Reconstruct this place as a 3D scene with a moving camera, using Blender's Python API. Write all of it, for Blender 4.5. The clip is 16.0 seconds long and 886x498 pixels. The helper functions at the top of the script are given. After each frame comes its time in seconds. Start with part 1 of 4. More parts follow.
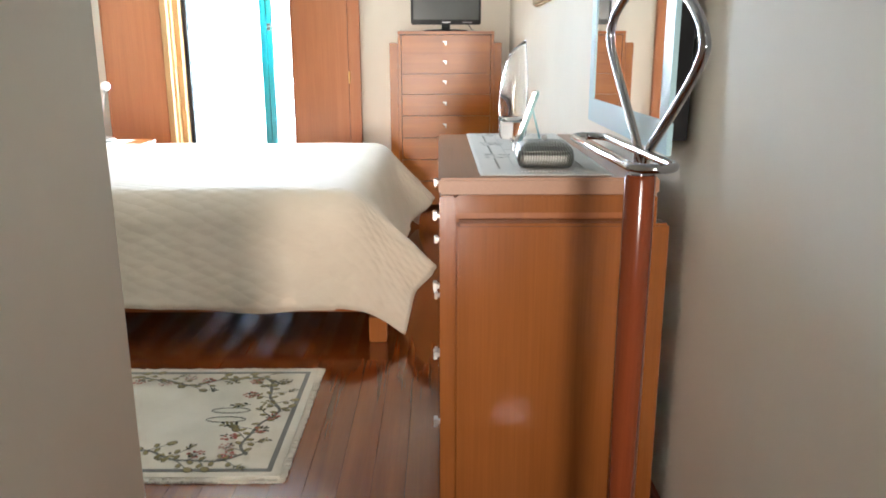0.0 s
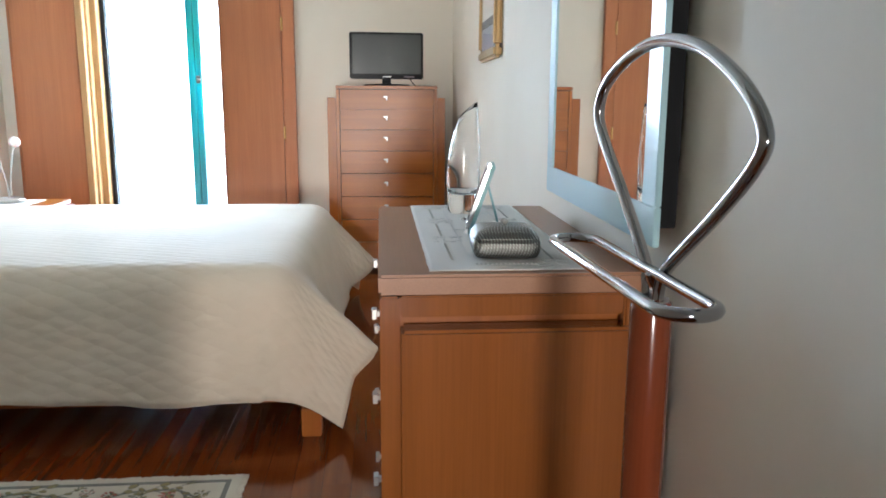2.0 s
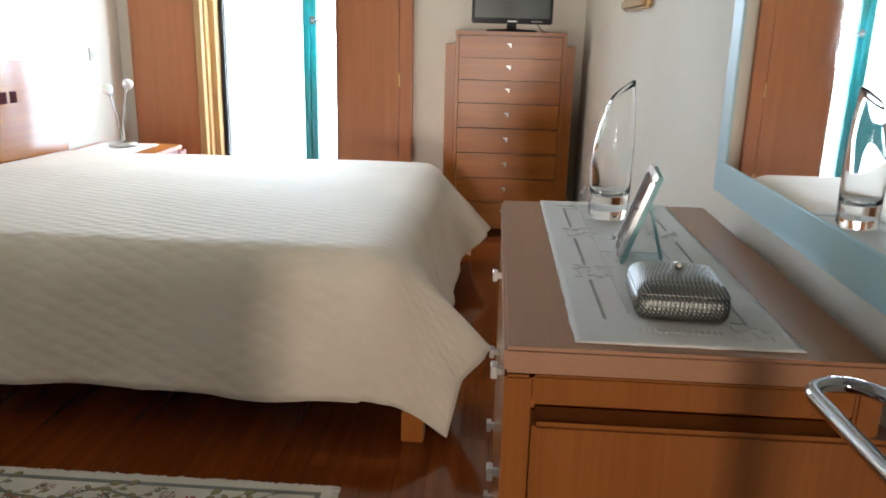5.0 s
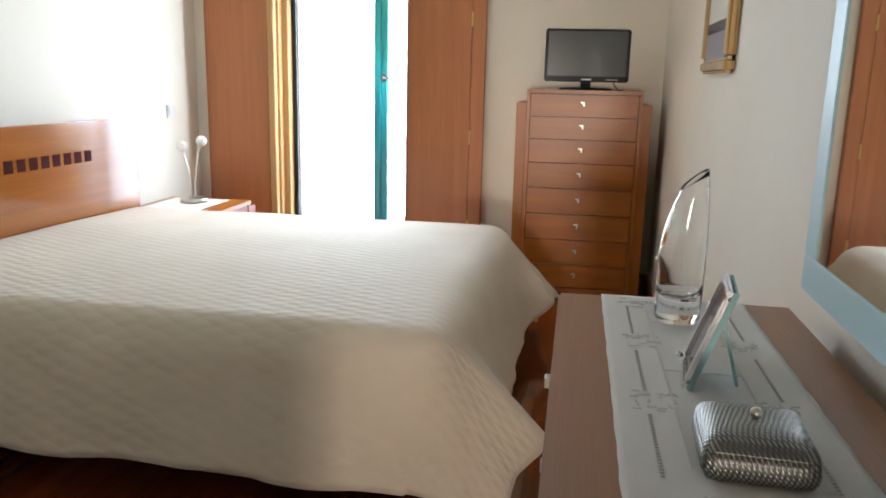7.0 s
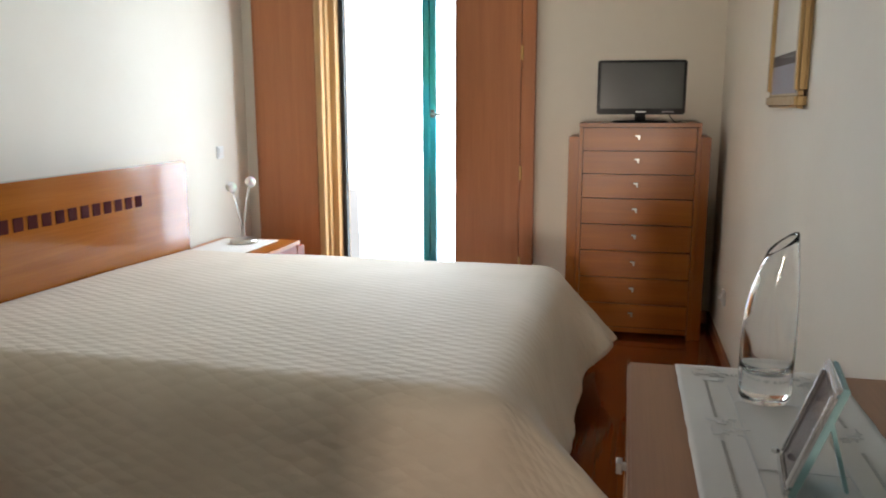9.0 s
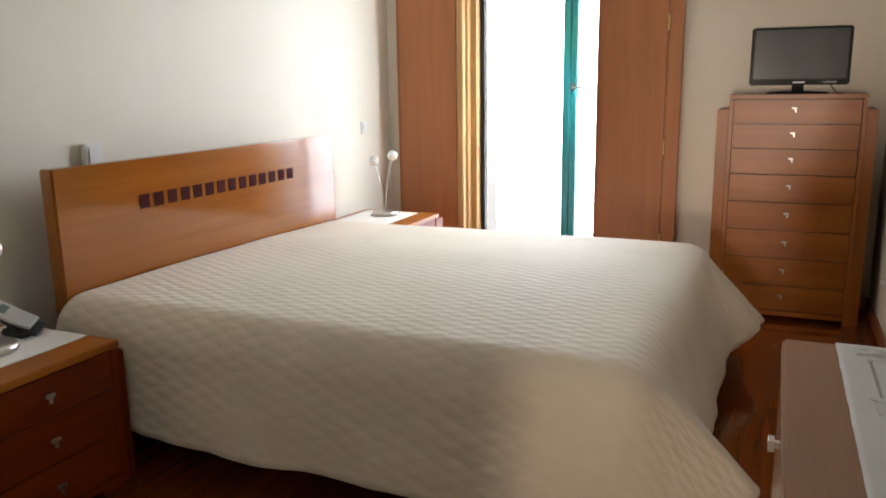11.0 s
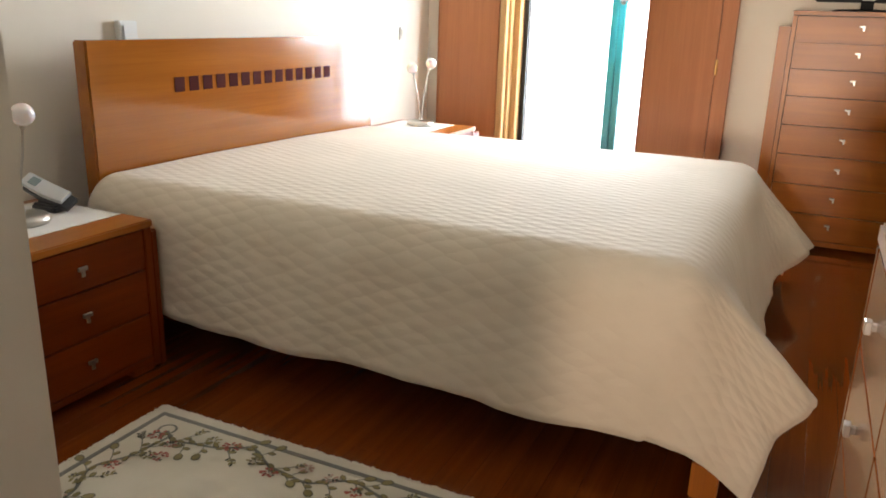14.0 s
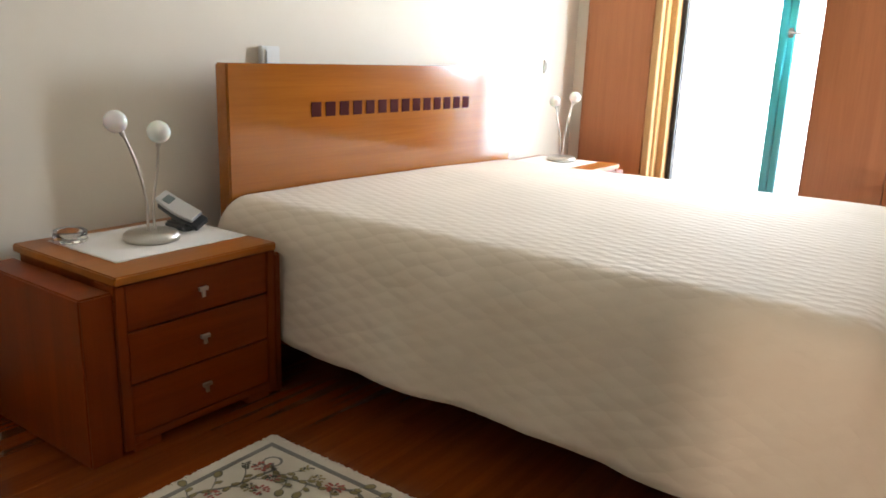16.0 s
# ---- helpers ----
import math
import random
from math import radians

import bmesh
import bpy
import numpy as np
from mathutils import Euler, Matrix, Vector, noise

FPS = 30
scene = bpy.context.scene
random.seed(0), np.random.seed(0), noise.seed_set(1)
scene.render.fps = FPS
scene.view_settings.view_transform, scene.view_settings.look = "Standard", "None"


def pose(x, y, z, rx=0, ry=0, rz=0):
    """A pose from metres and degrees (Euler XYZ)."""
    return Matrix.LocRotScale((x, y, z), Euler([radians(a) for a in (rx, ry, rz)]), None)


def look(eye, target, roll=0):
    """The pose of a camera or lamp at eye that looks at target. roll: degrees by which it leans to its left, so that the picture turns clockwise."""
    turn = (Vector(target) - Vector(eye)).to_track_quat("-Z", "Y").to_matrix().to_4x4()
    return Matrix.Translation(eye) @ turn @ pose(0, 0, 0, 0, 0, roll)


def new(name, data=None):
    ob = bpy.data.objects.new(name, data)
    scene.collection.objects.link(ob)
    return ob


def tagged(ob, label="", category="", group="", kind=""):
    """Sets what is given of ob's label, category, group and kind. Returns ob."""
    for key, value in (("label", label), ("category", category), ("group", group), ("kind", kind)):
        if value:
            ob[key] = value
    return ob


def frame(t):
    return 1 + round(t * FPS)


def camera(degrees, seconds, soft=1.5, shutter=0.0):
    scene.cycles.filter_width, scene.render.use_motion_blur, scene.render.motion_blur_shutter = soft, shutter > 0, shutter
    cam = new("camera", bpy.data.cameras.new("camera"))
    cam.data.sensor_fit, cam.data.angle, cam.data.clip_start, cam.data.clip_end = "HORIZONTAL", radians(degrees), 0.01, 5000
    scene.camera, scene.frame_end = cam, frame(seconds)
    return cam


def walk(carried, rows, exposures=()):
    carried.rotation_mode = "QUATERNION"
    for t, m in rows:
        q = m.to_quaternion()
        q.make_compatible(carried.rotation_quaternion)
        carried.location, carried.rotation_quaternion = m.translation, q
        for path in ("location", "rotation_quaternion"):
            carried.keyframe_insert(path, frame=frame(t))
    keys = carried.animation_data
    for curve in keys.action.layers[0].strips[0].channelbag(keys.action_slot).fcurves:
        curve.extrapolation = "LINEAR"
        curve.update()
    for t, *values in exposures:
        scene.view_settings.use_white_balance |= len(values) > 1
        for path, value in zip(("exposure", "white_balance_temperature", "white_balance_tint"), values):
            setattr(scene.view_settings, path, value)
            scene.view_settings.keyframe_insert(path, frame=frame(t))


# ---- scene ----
cam = camera(59.9, 16.0, soft=1.7, shutter=0.35)
PATH = [
    (0, (0.001, -2.167, 1.142), (0.011, -0.229, 0.645), -0.1),
    (0.5, (0.007, -2.1, 1.154), (0.009, -0.149, 0.711), -0.1),
    (1, (-0.009, -1.999, 1.165), (0.042, -0.041, 0.758), 0.3),
    (1.5, (-0.018, -1.928, 1.177), (0.124, 0.031, 0.8), 0.4),
    (2, (0.006, -1.836, 1.177), (0.166, 0.122, 0.802), 0.3),
    (2.5, (0.036, -1.737, 1.189), (0.111, 0.231, 0.84), 0.3),
    (3, (0.044, -1.702, 1.217), (0.033, 0.269, 0.879), 0.1),
    (5.3, (-0.027, -1.376, 1.265), (-0.195, 0.54, 0.716), 1.9),
    (5.5, (-0.014, -1.344, 1.269), (-0.238, 0.572, 0.737), 2.0),
    (6, (-0.014, -1.295, 1.286), (-0.383, 0.605, 0.783), 1.8),
    (6.5, (0.008, -1.265, 1.308), (-0.361, 0.646, 0.847), 1.9),
    (7, (0.019, -1.248, 1.328), (-0.306, 0.678, 0.898), 1.3),
    (7.5, (0.015, -1.221, 1.341), (-0.295, 0.708, 0.913), 0.5),
    (8, (-0.029, -1.154, 1.353), (-0.314, 0.781, 0.932), -0.1),
    (8.5, (-0.045, -1.131, 1.364), (-0.37, 0.801, 0.962), -0.3),
    (9, (-0.021, -1.123, 1.385), (-0.473, 0.791, 1.019), -0.1),
    (9.5, (-0.024, -1.134, 1.398), (-0.601, 0.749, 1.055), -0.4),
    (10, (-0.027, -1.139, 1.392), (-0.702, 0.71, 1.039), -0.5),
    (10.2, (-0.024, -1.145, 1.392), (-0.727, 0.691, 1.028), -0.6),
    (12.3, (-0.073, -1.159, 1.289), (-0.89, 0.592, 0.776), -0.6),
    (12.5, (-0.064, -1.154, 1.279), (-0.881, 0.594, 0.752), -0.4),
    (13, (-0.073, -1.144, 1.259), (-0.876, 0.593, 0.677), 0.5),
    (13.5, (-0.103, -1.124, 1.227), (-0.908, 0.602, 0.616), 1.1),
    (14, (-0.148, -1.12, 1.202), (-0.95, 0.617, 0.622), 1.8),
    (14.5, (-0.171, -1.088, 1.186), (-0.996, 0.656, 0.66), 2.4),
    (15, (-0.2, -1.025, 1.159), (-1.147, 0.66, 0.643), 2.4),
    (15.5, (-0.204, -0.972, 1.152), (-1.268, 0.642, 0.64), 2.1),
    (16, (-0.209, -0.949, 1.142), (-1.334, 0.629, 0.649), 2.1),
]
EXPOSURES = [(0.0, 0.72, 5980, 9), (1.0, 0.32, 5780, 8), (2.0, 0.2, 5640, 8), (2.5, 0.14, 5620, 8), (3.0, -0.2, 5740, 8), (5.5, -0.1, 6140, 10), (7.0, -0.3, 6320, 11), (8.5, -0.44, 6440, 12), (9.0, -0.68, 6500, 12), (10.0, -0.68, 6680, 13), (12.5, -0.2, 7080, 15), (14.0, 0.03, 7140, 15), (16.0, 0.0, 6950, 15)]
walk(cam, [(t, look(eye, target, roll)) for t, eye, target, roll in PATH], EXPOSURES)

# ---- world and light ----
world = bpy.data.worlds.new("world")
scene.world = world
world.use_nodes = True
wn = world.node_tree
sky = wn.nodes.new("ShaderNodeTexSky")
sky.sky_type, sky.sun_disc = "NISHITA", False
sky.sun_elevation, sky.sun_rotation = radians(48), radians(62)
wn.links.new(sky.outputs[0], wn.nodes["Background"].inputs[0])
wn.nodes["Background"].inputs[1].default_value = 0.12
sun = new("sun", bpy.data.lights.new("sun", "SUN"))
sun.data.energy, sun.data.angle, sun.data.color = 3.0, radians(0.5), (1.0, 0.93, 0.82)
sun.matrix_world = look((8, 8, 14), (0, 4.0, 0))


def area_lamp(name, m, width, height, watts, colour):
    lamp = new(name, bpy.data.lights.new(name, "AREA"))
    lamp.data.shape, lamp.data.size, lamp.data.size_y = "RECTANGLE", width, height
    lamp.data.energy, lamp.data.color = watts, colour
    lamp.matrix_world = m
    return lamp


# daylight in the balcony door's opening and in the window at the end of the hall
area_lamp("balcony_daylight", look((-1.54, 4.32, 1.15), (-1.54, 0, 0.95)), 0.85, 2.1, 50, (0.7, 0.85, 1.0))
# added lamp before the narrow pane, sized to cast the headboard's shadow
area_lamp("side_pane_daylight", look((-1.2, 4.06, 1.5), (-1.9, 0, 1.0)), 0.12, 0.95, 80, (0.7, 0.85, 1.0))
area_lamp("hall_daylight", look((-0.13, -7.96, 0.86), (-0.13, 0, 0.86)), 0.86, 0.8, 6.4, (1.0, 0.88, 0.75)).data.spread = radians(24)


# ---- materials ----
def mat(name, colour=(0.8, 0.8, 0.8), rough=0.5, metal=0.0, coat=0.0, **sockets):
    m = bpy.data.materials.new(name)
    m.use_nodes = True
    b = m.node_tree.nodes["Principled BSDF"]
    b.inputs["Base Color"].default_value = (*colour, 1)
    b.inputs["Roughness"].default_value, b.inputs["Metallic"].default_value = rough, metal
    b.inputs["Coat Weight"].default_value, b.inputs["Coat Roughness"].default_value = coat, 0.08
    for k, v in sockets.items():
        b.inputs[k.replace("_", " ")].default_value = v
    return m


def node(m, kind, **values):
    n = m.node_tree.nodes.new(kind)
    for k, v in values.items():
        n.inputs[k.replace("_", " ")].default_value = v
    return n


def wire(m, a, b):
    m.node_tree.links.new(a, b)


def coords(m, scale=(1, 1, 1), space="Object"):
    tc, mp = node(m, "ShaderNodeTexCoord"), node(m, "ShaderNodeMapping")
    mp.inputs["Scale"].default_value = scale
    wire(m, tc.outputs[space], mp.inputs["Vector"])
    return mp.outputs[0]


def ramp(m, fac, stops):
    r = node(m, "ShaderNodeValToRGB")
    while len(r.color_ramp.elements) < len(stops):
        r.color_ramp.elements.new(0.5)
    for e, (p, c) in zip(r.color_ramp.elements, stops):
        e.position, e.color = p, (*c, 1)
    wire(m, fac, r.inputs[0])
    return r.outputs[0]


def bump(m, height, strength, distance):
    b = node(m, "ShaderNodeBump", Strength=strength, Distance=distance)
    wire(m, height, b.inputs["Height"])
    wire(m, b.outputs[0], m.node_tree.nodes["Principled BSDF"].inputs["Normal"])
    return b


def base(m):
    return m.node_tree.nodes["Principled BSDF"].inputs["Base Color"]


def rough_noise(m, vec, lo, hi, scale=6.0):
    n = node(m, "ShaderNodeTexNoise", Scale=scale, Detail=4.0)
    wire(m, vec, n.inputs["Vector"])
    mr = node(m, "ShaderNodeMapRange")
    mr.inputs["To Min"].default_value, mr.inputs["To Max"].default_value = lo, hi
    wire(m, n.outputs[0], mr.inputs[0])
    wire(m, mr.outputs[0], m.node_tree.nodes["Principled BSDF"].inputs["Roughness"])


def plaster(name, colour, stain):
    m = mat(name, colour, 0.75)
    v = coords(m)
    n = node(m, "ShaderNodeTexNoise", Scale=1.3, Detail=5.0, Roughness=0.6)
    wire(m, v, n.inputs["Vector"])
    wire(m, ramp(m, n.outputs[0], [(0.3, stain), (0.65, colour)]), base(m))
    g = node(m, "ShaderNodeTexNoise", Scale=140.0, Detail=3.0)
    wire(m, v, g.inputs["Vector"])
    bump(m, g.outputs[0], 0.12, 0.002)
    return m


def wood(name, light, dark, axis="z", rough=0.3, coat=0.35, vary=0.0, spec=0.26):
    """Varnished veneer with its grain along one axis."""
    m = mat(name, light, rough, 0.0, coat, Specular_IOR_Level=spec)
    s = {"x": (0.7, 16, 16), "y": (16, 0.7, 16), "z": (16, 16, 0.7)}[axis]
    fine = {"x": (4, 260, 260), "y": (260, 4, 260), "z": (260, 260, 4)}[axis]
    info = node(m, "ShaderNodeObjectInfo")
    tc, add, mp = node(m, "ShaderNodeTexCoord"), node(m, "ShaderNodeVectorMath"), node(m, "ShaderNodeMapping")
    mul = node(m, "ShaderNodeMath")
    mul.operation = "MULTIPLY"
    mul.inputs[1].default_value = 7.0
    wire(m, info.outputs["Random"], mul.inputs[0])
    wire(m, tc.outputs["Object"], add.inputs[0])
    wire(m, mul.outputs[0], add.inputs[1])
    wire(m, add.outputs[0], mp.inputs["Vector"])
    mp.inputs["Scale"].default_value = s
    n = node(m, "ShaderNodeTexNoise", Scale=1.0, Detail=6.0, Roughness=0.62, Distortion=0.6)
    wire(m, mp.outputs[0], n.inputs["Vector"])
    colour = ramp(m, n.outputs[0], [(0.3, dark), (0.5, tuple((a + b) / 2 for a, b in zip(light, dark))), (0.68, light)])
    mp2 = node(m, "ShaderNodeMapping")
    mp2.inputs["Scale"].default_value = fine
    wire(m, add.outputs[0], mp2.inputs["Vector"])
    n2 = node(m, "ShaderNodeTexNoise", Scale=1.0, Detail=3.0)
    wire(m, mp2.outputs[0], n2.inputs["Vector"])
    mix = node(m, "ShaderNodeMix")
    mix.data_type, mix.blend_type = "RGBA", "MULTIPLY"
    mix.inputs[0].default_value = 0.2
    wire(m, colour, mix.inputs[6])
    wire(m, ramp(m, n2.outputs[0], [(0.3, (0.55, 0.5, 0.45)), (0.6, (1, 1, 1))]), mix.inputs[7])
    out = mix.outputs[2]
    if vary:
        hsv = node(m, "ShaderNodeHueSaturation")
        mr = node(m, "ShaderNodeMapRange")
        mr.inputs["To Min"].default_value, mr.inputs["To Max"].default_value = 1 - vary, 1 + vary
        wire(m, info.outputs["Random"], mr.inputs[0])
        wire(m, mr.outputs[0], hsv.inputs["Value"])
        wire(m, out, hsv.inputs["Color"])
        out = hsv.outputs[0]
    wire(m, out, base(m))
    bump(m, n2.outputs[0], 0.04, 0.001)
    rough_noise(m, tc.outputs["Object"], rough * 0.94, rough * 1.08, 2.5)
    return m


def cloth(name, colour, shade, weave=900.0, strength=0.25):
    m = mat(name, colour, 0.9, Sheen_Weight=0.25)
    v = coords(m)
    n = node(m, "ShaderNodeTexNoise", Scale=5.0, Detail=5.0)
    wire(m, v, n.inputs["Vector"])
    wire(m, ramp(m, n.outputs[0], [(0.3, shade), (0.65, colour)]), base(m))
    w = node(m, "ShaderNodeTexNoise", Scale=weave, Detail=2.0)
    wire(m, v, w.inputs["Vector"])
    bump(m, w.outputs[0], strength, 0.001)
    return m


def quilt_material():
    """Cream cotton with rows of small stitched cushions, in the cloth's own flat measure."""
    m = mat("quilted_cotton", (0.74, 0.66, 0.54), 0.85, Sheen_Weight=0.2)
    tc = node(m, "ShaderNodeTexCoord")
    wob = node(m, "ShaderNodeTexNoise", Scale=13.0, Detail=4.0)
    wire(m, tc.outputs["UV"], wob.inputs["Vector"])
    sc = node(m, "ShaderNodeVectorMath")
    sc.operation = "SCALE"
    sc.inputs["Scale"].default_value = 0.025
    wire(m, wob.outputs["Color"], sc.inputs[0])
    ad = node(m, "ShaderNodeVectorMath")
    wire(m, tc.outputs["UV"], ad.inputs[0])
    wire(m, sc.outputs[0], ad.inputs[1])
    cells = node(m, "ShaderNodeMapping")
    cells.inputs["Scale"].default_value = (1.414 / 0.12, 0.707 / 0.026, 1)
    cells.inputs["Rotation"].default_value = (0, 0, radians(45))
    wire(m, ad.outputs[0], cells.inputs["Vector"])
    puff = node(m, "ShaderNodeTexVoronoi", Scale=1.0, Randomness=0.22)
    puff.voronoi_dimensions = "2D"
    wire(m, cells.outputs[0], puff.inputs["Vector"])
    inv = node(m, "ShaderNodeMath")
    inv.operation = "MULTIPLY"
    wire(m, puff.outputs["Distance"], inv.inputs[0])
    inv.inputs[1].default_value = -1.5
    fine = node(m, "ShaderNodeTexNoise", Scale=420.0, Detail=2.0)
    wire(m, tc.outputs["UV"], fine.inputs["Vector"])
    mm = node(m, "ShaderNodeMath")
    mm.operation = "MULTIPLY_ADD"
    mm.inputs[1].default_value = 0.12
    wire(m, fine.outputs[0], mm.inputs[0])
    wire(m, inv.outputs[0], mm.inputs[2])
    bump(m, mm.outputs[0], 0.32, 0.009)
    big = node(m, "ShaderNodeTexNoise", Scale=3.0, Detail=4.0)
    wire(m, tc.outputs["UV"], big.inputs["Vector"])
    wire(m, ramp(m, big.outputs[0], [(0.3, (0.645, 0.54, 0.41)), (0.65, (0.705, 0.598, 0.468))]), base(m))
    return m


def woven_metal():
    m = mat("woven_silver", (0.5, 0.5, 0.48), 0.42, 1.0)
    v = coords(m, (1, 1, 1))
    hs = []
    for turn in (32, -32):
        mp = node(m, "ShaderNodeMapping")
        mp.inputs["Rotation"].default_value = (radians(turn), radians(turn), radians(turn))
        wire(m, v, mp.inputs["Vector"])
        w = node(m, "ShaderNodeTexWave", Scale=72.0, Distortion=0.0)
        wire(m, mp.outputs[0], w.inputs["Vector"])
        hs.append(w.outputs["Fac"])
    mx = node(m, "ShaderNodeMath")
    mx.operation = "MULTIPLY"
    wire(m, hs[0], mx.inputs[0])
    wire(m, hs[1], mx.inputs[1])
    bump(m, mx.outputs[0], 0.5, 0.0015)
    wire(m, ramp(m, mx.outputs[0], [(0.05, (0.15, 0.145, 0.13)), (0.5, (0.4, 0.4, 0.38))]), base(m))
    return m


WALL = plaster("cream_wall_paint", (0.77, 0.705, 0.595), (0.73, 0.66, 0.55))
CEILING = plaster("white_ceiling_paint", (0.74, 0.71, 0.65), (0.7, 0.67, 0.61))
CHERRY = wood("varnished_cherry", (0.39, 0.12, 0.015), (0.29, 0.083, 0.0095), "z", 0.3, 0.0, 0.0, 0.34)
CHERRY_Y = wood("varnished_cherry_across", (0.39, 0.12, 0.015), (0.29, 0.083, 0.0095), "y", 0.3, 0.0, 0.0, 0.34)
CHERRY_X = wood("varnished_cherry_along", (0.39, 0.12, 0.015), (0.29, 0.083, 0.0095), "x", 0.3, 0.0, 0.0, 0.34)
# darker copies of the cherry: the nightstands' shade is put into the colour
STAND_SHADED_Z = wood("red_cherry", (0.225, 0.036, 0.003), (0.165, 0.025, 0.0022), "z", 0.36, 0.0, 0.0, 0.18)
STAND_SHADED_Y = wood("red_cherry_across", (0.225, 0.036, 0.003), (0.165, 0.025, 0.0022), "y", 0.36, 0.0, 0.0, 0.18)
CHERRY_FRONT = wood("satin_cherry_front", (0.39, 0.125, 0.022), (0.31, 0.094, 0.015), "y", 0.24, 0.45, 0.0, 0.5)
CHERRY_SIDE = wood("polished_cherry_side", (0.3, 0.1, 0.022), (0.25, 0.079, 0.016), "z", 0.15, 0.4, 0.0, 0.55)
# greyed, paler cherry: the dresser top's reflected sheen is mixed into the base
TOP_SHEEN = wood("satin_dresser_top", (0.37, 0.172, 0.08), (0.34, 0.152, 0.069), "y", 0.4, 0.15, 0.0, 0.5)
CHERRY_GLOSS = wood("polished_cherry", (0.4, 0.127, 0.014), (0.31, 0.09, 0.009), "y", 0.16, 0.6, 0.0, 0.5)
SHUTTER = wood("shutter_mahogany", (0.46, 0.175, 0.068), (0.4, 0.145, 0.056), "z", 0.38, 0.12)
# pale yellow base puts the sunlight on the door lining into its colour
JAMB_SUNLIT = wood("jamb_pine", (0.62, 0.40, 0.18), (0.5, 0.29, 0.12), "z", 0.4, 0.1)
PLANK = wood("floor_plank_varnish", (0.225, 0.05, 0.008), (0.135, 0.027, 0.0045), "y", 0.13, 0.4, 0.1, 0.5)
SKIRT = wood("skirting_varnish", (0.33, 0.12, 0.05), (0.22, 0.07, 0.03), "y", 0.3, 0.3)
MAHOGANY = wood("polished_mahogany", (0.2, 0.046, 0.015), (0.13, 0.028, 0.009), "z", 0.18, 0.35)
WENGE = mat("dark_inlay", (0.06, 0.007, 0.004), 0.7, Specular_IOR_Level=0.05)
JOINT = mat("dark_joint", (0.06, 0.02, 0.008), 0.8)
CHROME = mat("chrome", (0.44, 0.44, 0.45), 0.09, 1.0)
NICKEL = mat("brushed_nickel", (0.55, 0.52, 0.47), 0.3, 1.0)
SATIN = mat("satin_chrome_knob", (0.45, 0.42, 0.38), 0.34, 1.0)
BRASS = mat("brass", (0.65, 0.42, 0.16), 0.3, 1.0)
GOLD = mat("antique_gold", (0.36, 0.24, 0.11), 0.38, 0.85)
rough_noise(GOLD, coords(GOLD), 0.25, 0.55, 30.0)
WHITE = mat("white_plastic", (0.78, 0.77, 0.73), 0.35)
BLACK = mat("black_gloss_plastic", (0.006, 0.006, 0.007), 0.25, Specular_IOR_Level=0.16)
FRAME_SHADE = mat("black_gasket", (0.015, 0.015, 0.016), 0.6)
SCREEN = mat("dark_screen", (0.035, 0.04, 0.036), 0.25, 0.0, 0.25)
TEAL = mat("teal_aluminium", (0.02, 0.3, 0.37), 0.3, 0.2, 0.3)
GLASS = mat("clear_glass", (1, 1, 1), 0.0, 0.0, Transmission_Weight=1.0, IOR=1.4)
PANE = mat("window_glass", (1, 1, 1), 0.0, 0.0, Transmission_Weight=1.0, IOR=1.02)
MIRROR = mat("mirror_silver", (0.86, 0.88, 0.87), 0.015, 1.0)
FROST = mat("frosted_blue_glass", (0.42, 0.62, 0.66), 0.28, 0.0, 0.3)
OPAL = mat("opal_glass", (0.82, 0.8, 0.76), 0.25, 0.0, 0.2, Subsurface_Weight=0.2)
LINEN = cloth("white_linen", (0.74, 0.69, 0.63), (0.68, 0.63, 0.57), 700.0, 0.3)
STITCH = mat("open_stitch", (0.52, 0.49, 0.44), 0.9)
LACE = mat("grey_lace", (0.67, 0.64, 0.6), 0.9)
QUILT = quilt_material()
MATTRESS = cloth("mattress_ticking", (0.7, 0.67, 0.6), (0.63, 0.6, 0.54))
WOOL = cloth("cream_wool", (0.66, 0.6, 0.49), (0.58, 0.52, 0.41), 500.0, 0.6)
WOOL_GREY = cloth("grey_wool", (0.2, 0.19, 0.165), (0.15, 0.14, 0.12), 500.0, 0.6)
WOOL_OLIVE = cloth("olive_wool", (0.3, 0.235, 0.085), (0.2, 0.16, 0.06), 500.0, 0.6)
WOOL_DARK = cloth("dark_green_wool", (0.075, 0.068, 0.04), (0.045, 0.042, 0.024), 500.0, 0.6)
WOOL_STEM = cloth("grey_olive_wool", (0.2, 0.195, 0.165), (0.14, 0.135, 0.11), 500.0, 0.6)
WOOL_RED = cloth("red_wool", (0.42, 0.09, 0.06), (0.32, 0.06, 0.045), 500.0, 0.6)
WOOL_PINK = cloth("pink_wool", (0.5, 0.3, 0.24), (0.42, 0.24, 0.19), 500.0, 0.6)
WEAVE = woven_metal()
SILVER = mat("silver_plate", (0.68, 0.67, 0.66), 0.2, 1.0)
MINT = mat("mint_velvet_back", (0.33, 0.53, 0.53), 0.7, Sheen_Weight=0.3)
PHOTO = mat("faded_photograph", (0.1, 0.07, 0.074), 0.12, Specular_IOR_Level=0.5)
PRINT = plaster("cream_print", (0.66, 0.6, 0.49), (0.58, 0.52, 0.42))
LILAC_GREY = plaster("lilac_grey_print", (0.3, 0.27, 0.29), (0.24, 0.215, 0.23))
DARK_BROWN = plaster("dark_brown_print", (0.07, 0.045, 0.032), (0.045, 0.03, 0.022))
PHONE_SILVER = mat("silver_plastic", (0.6, 0.6, 0.6), 0.4, 0.3)
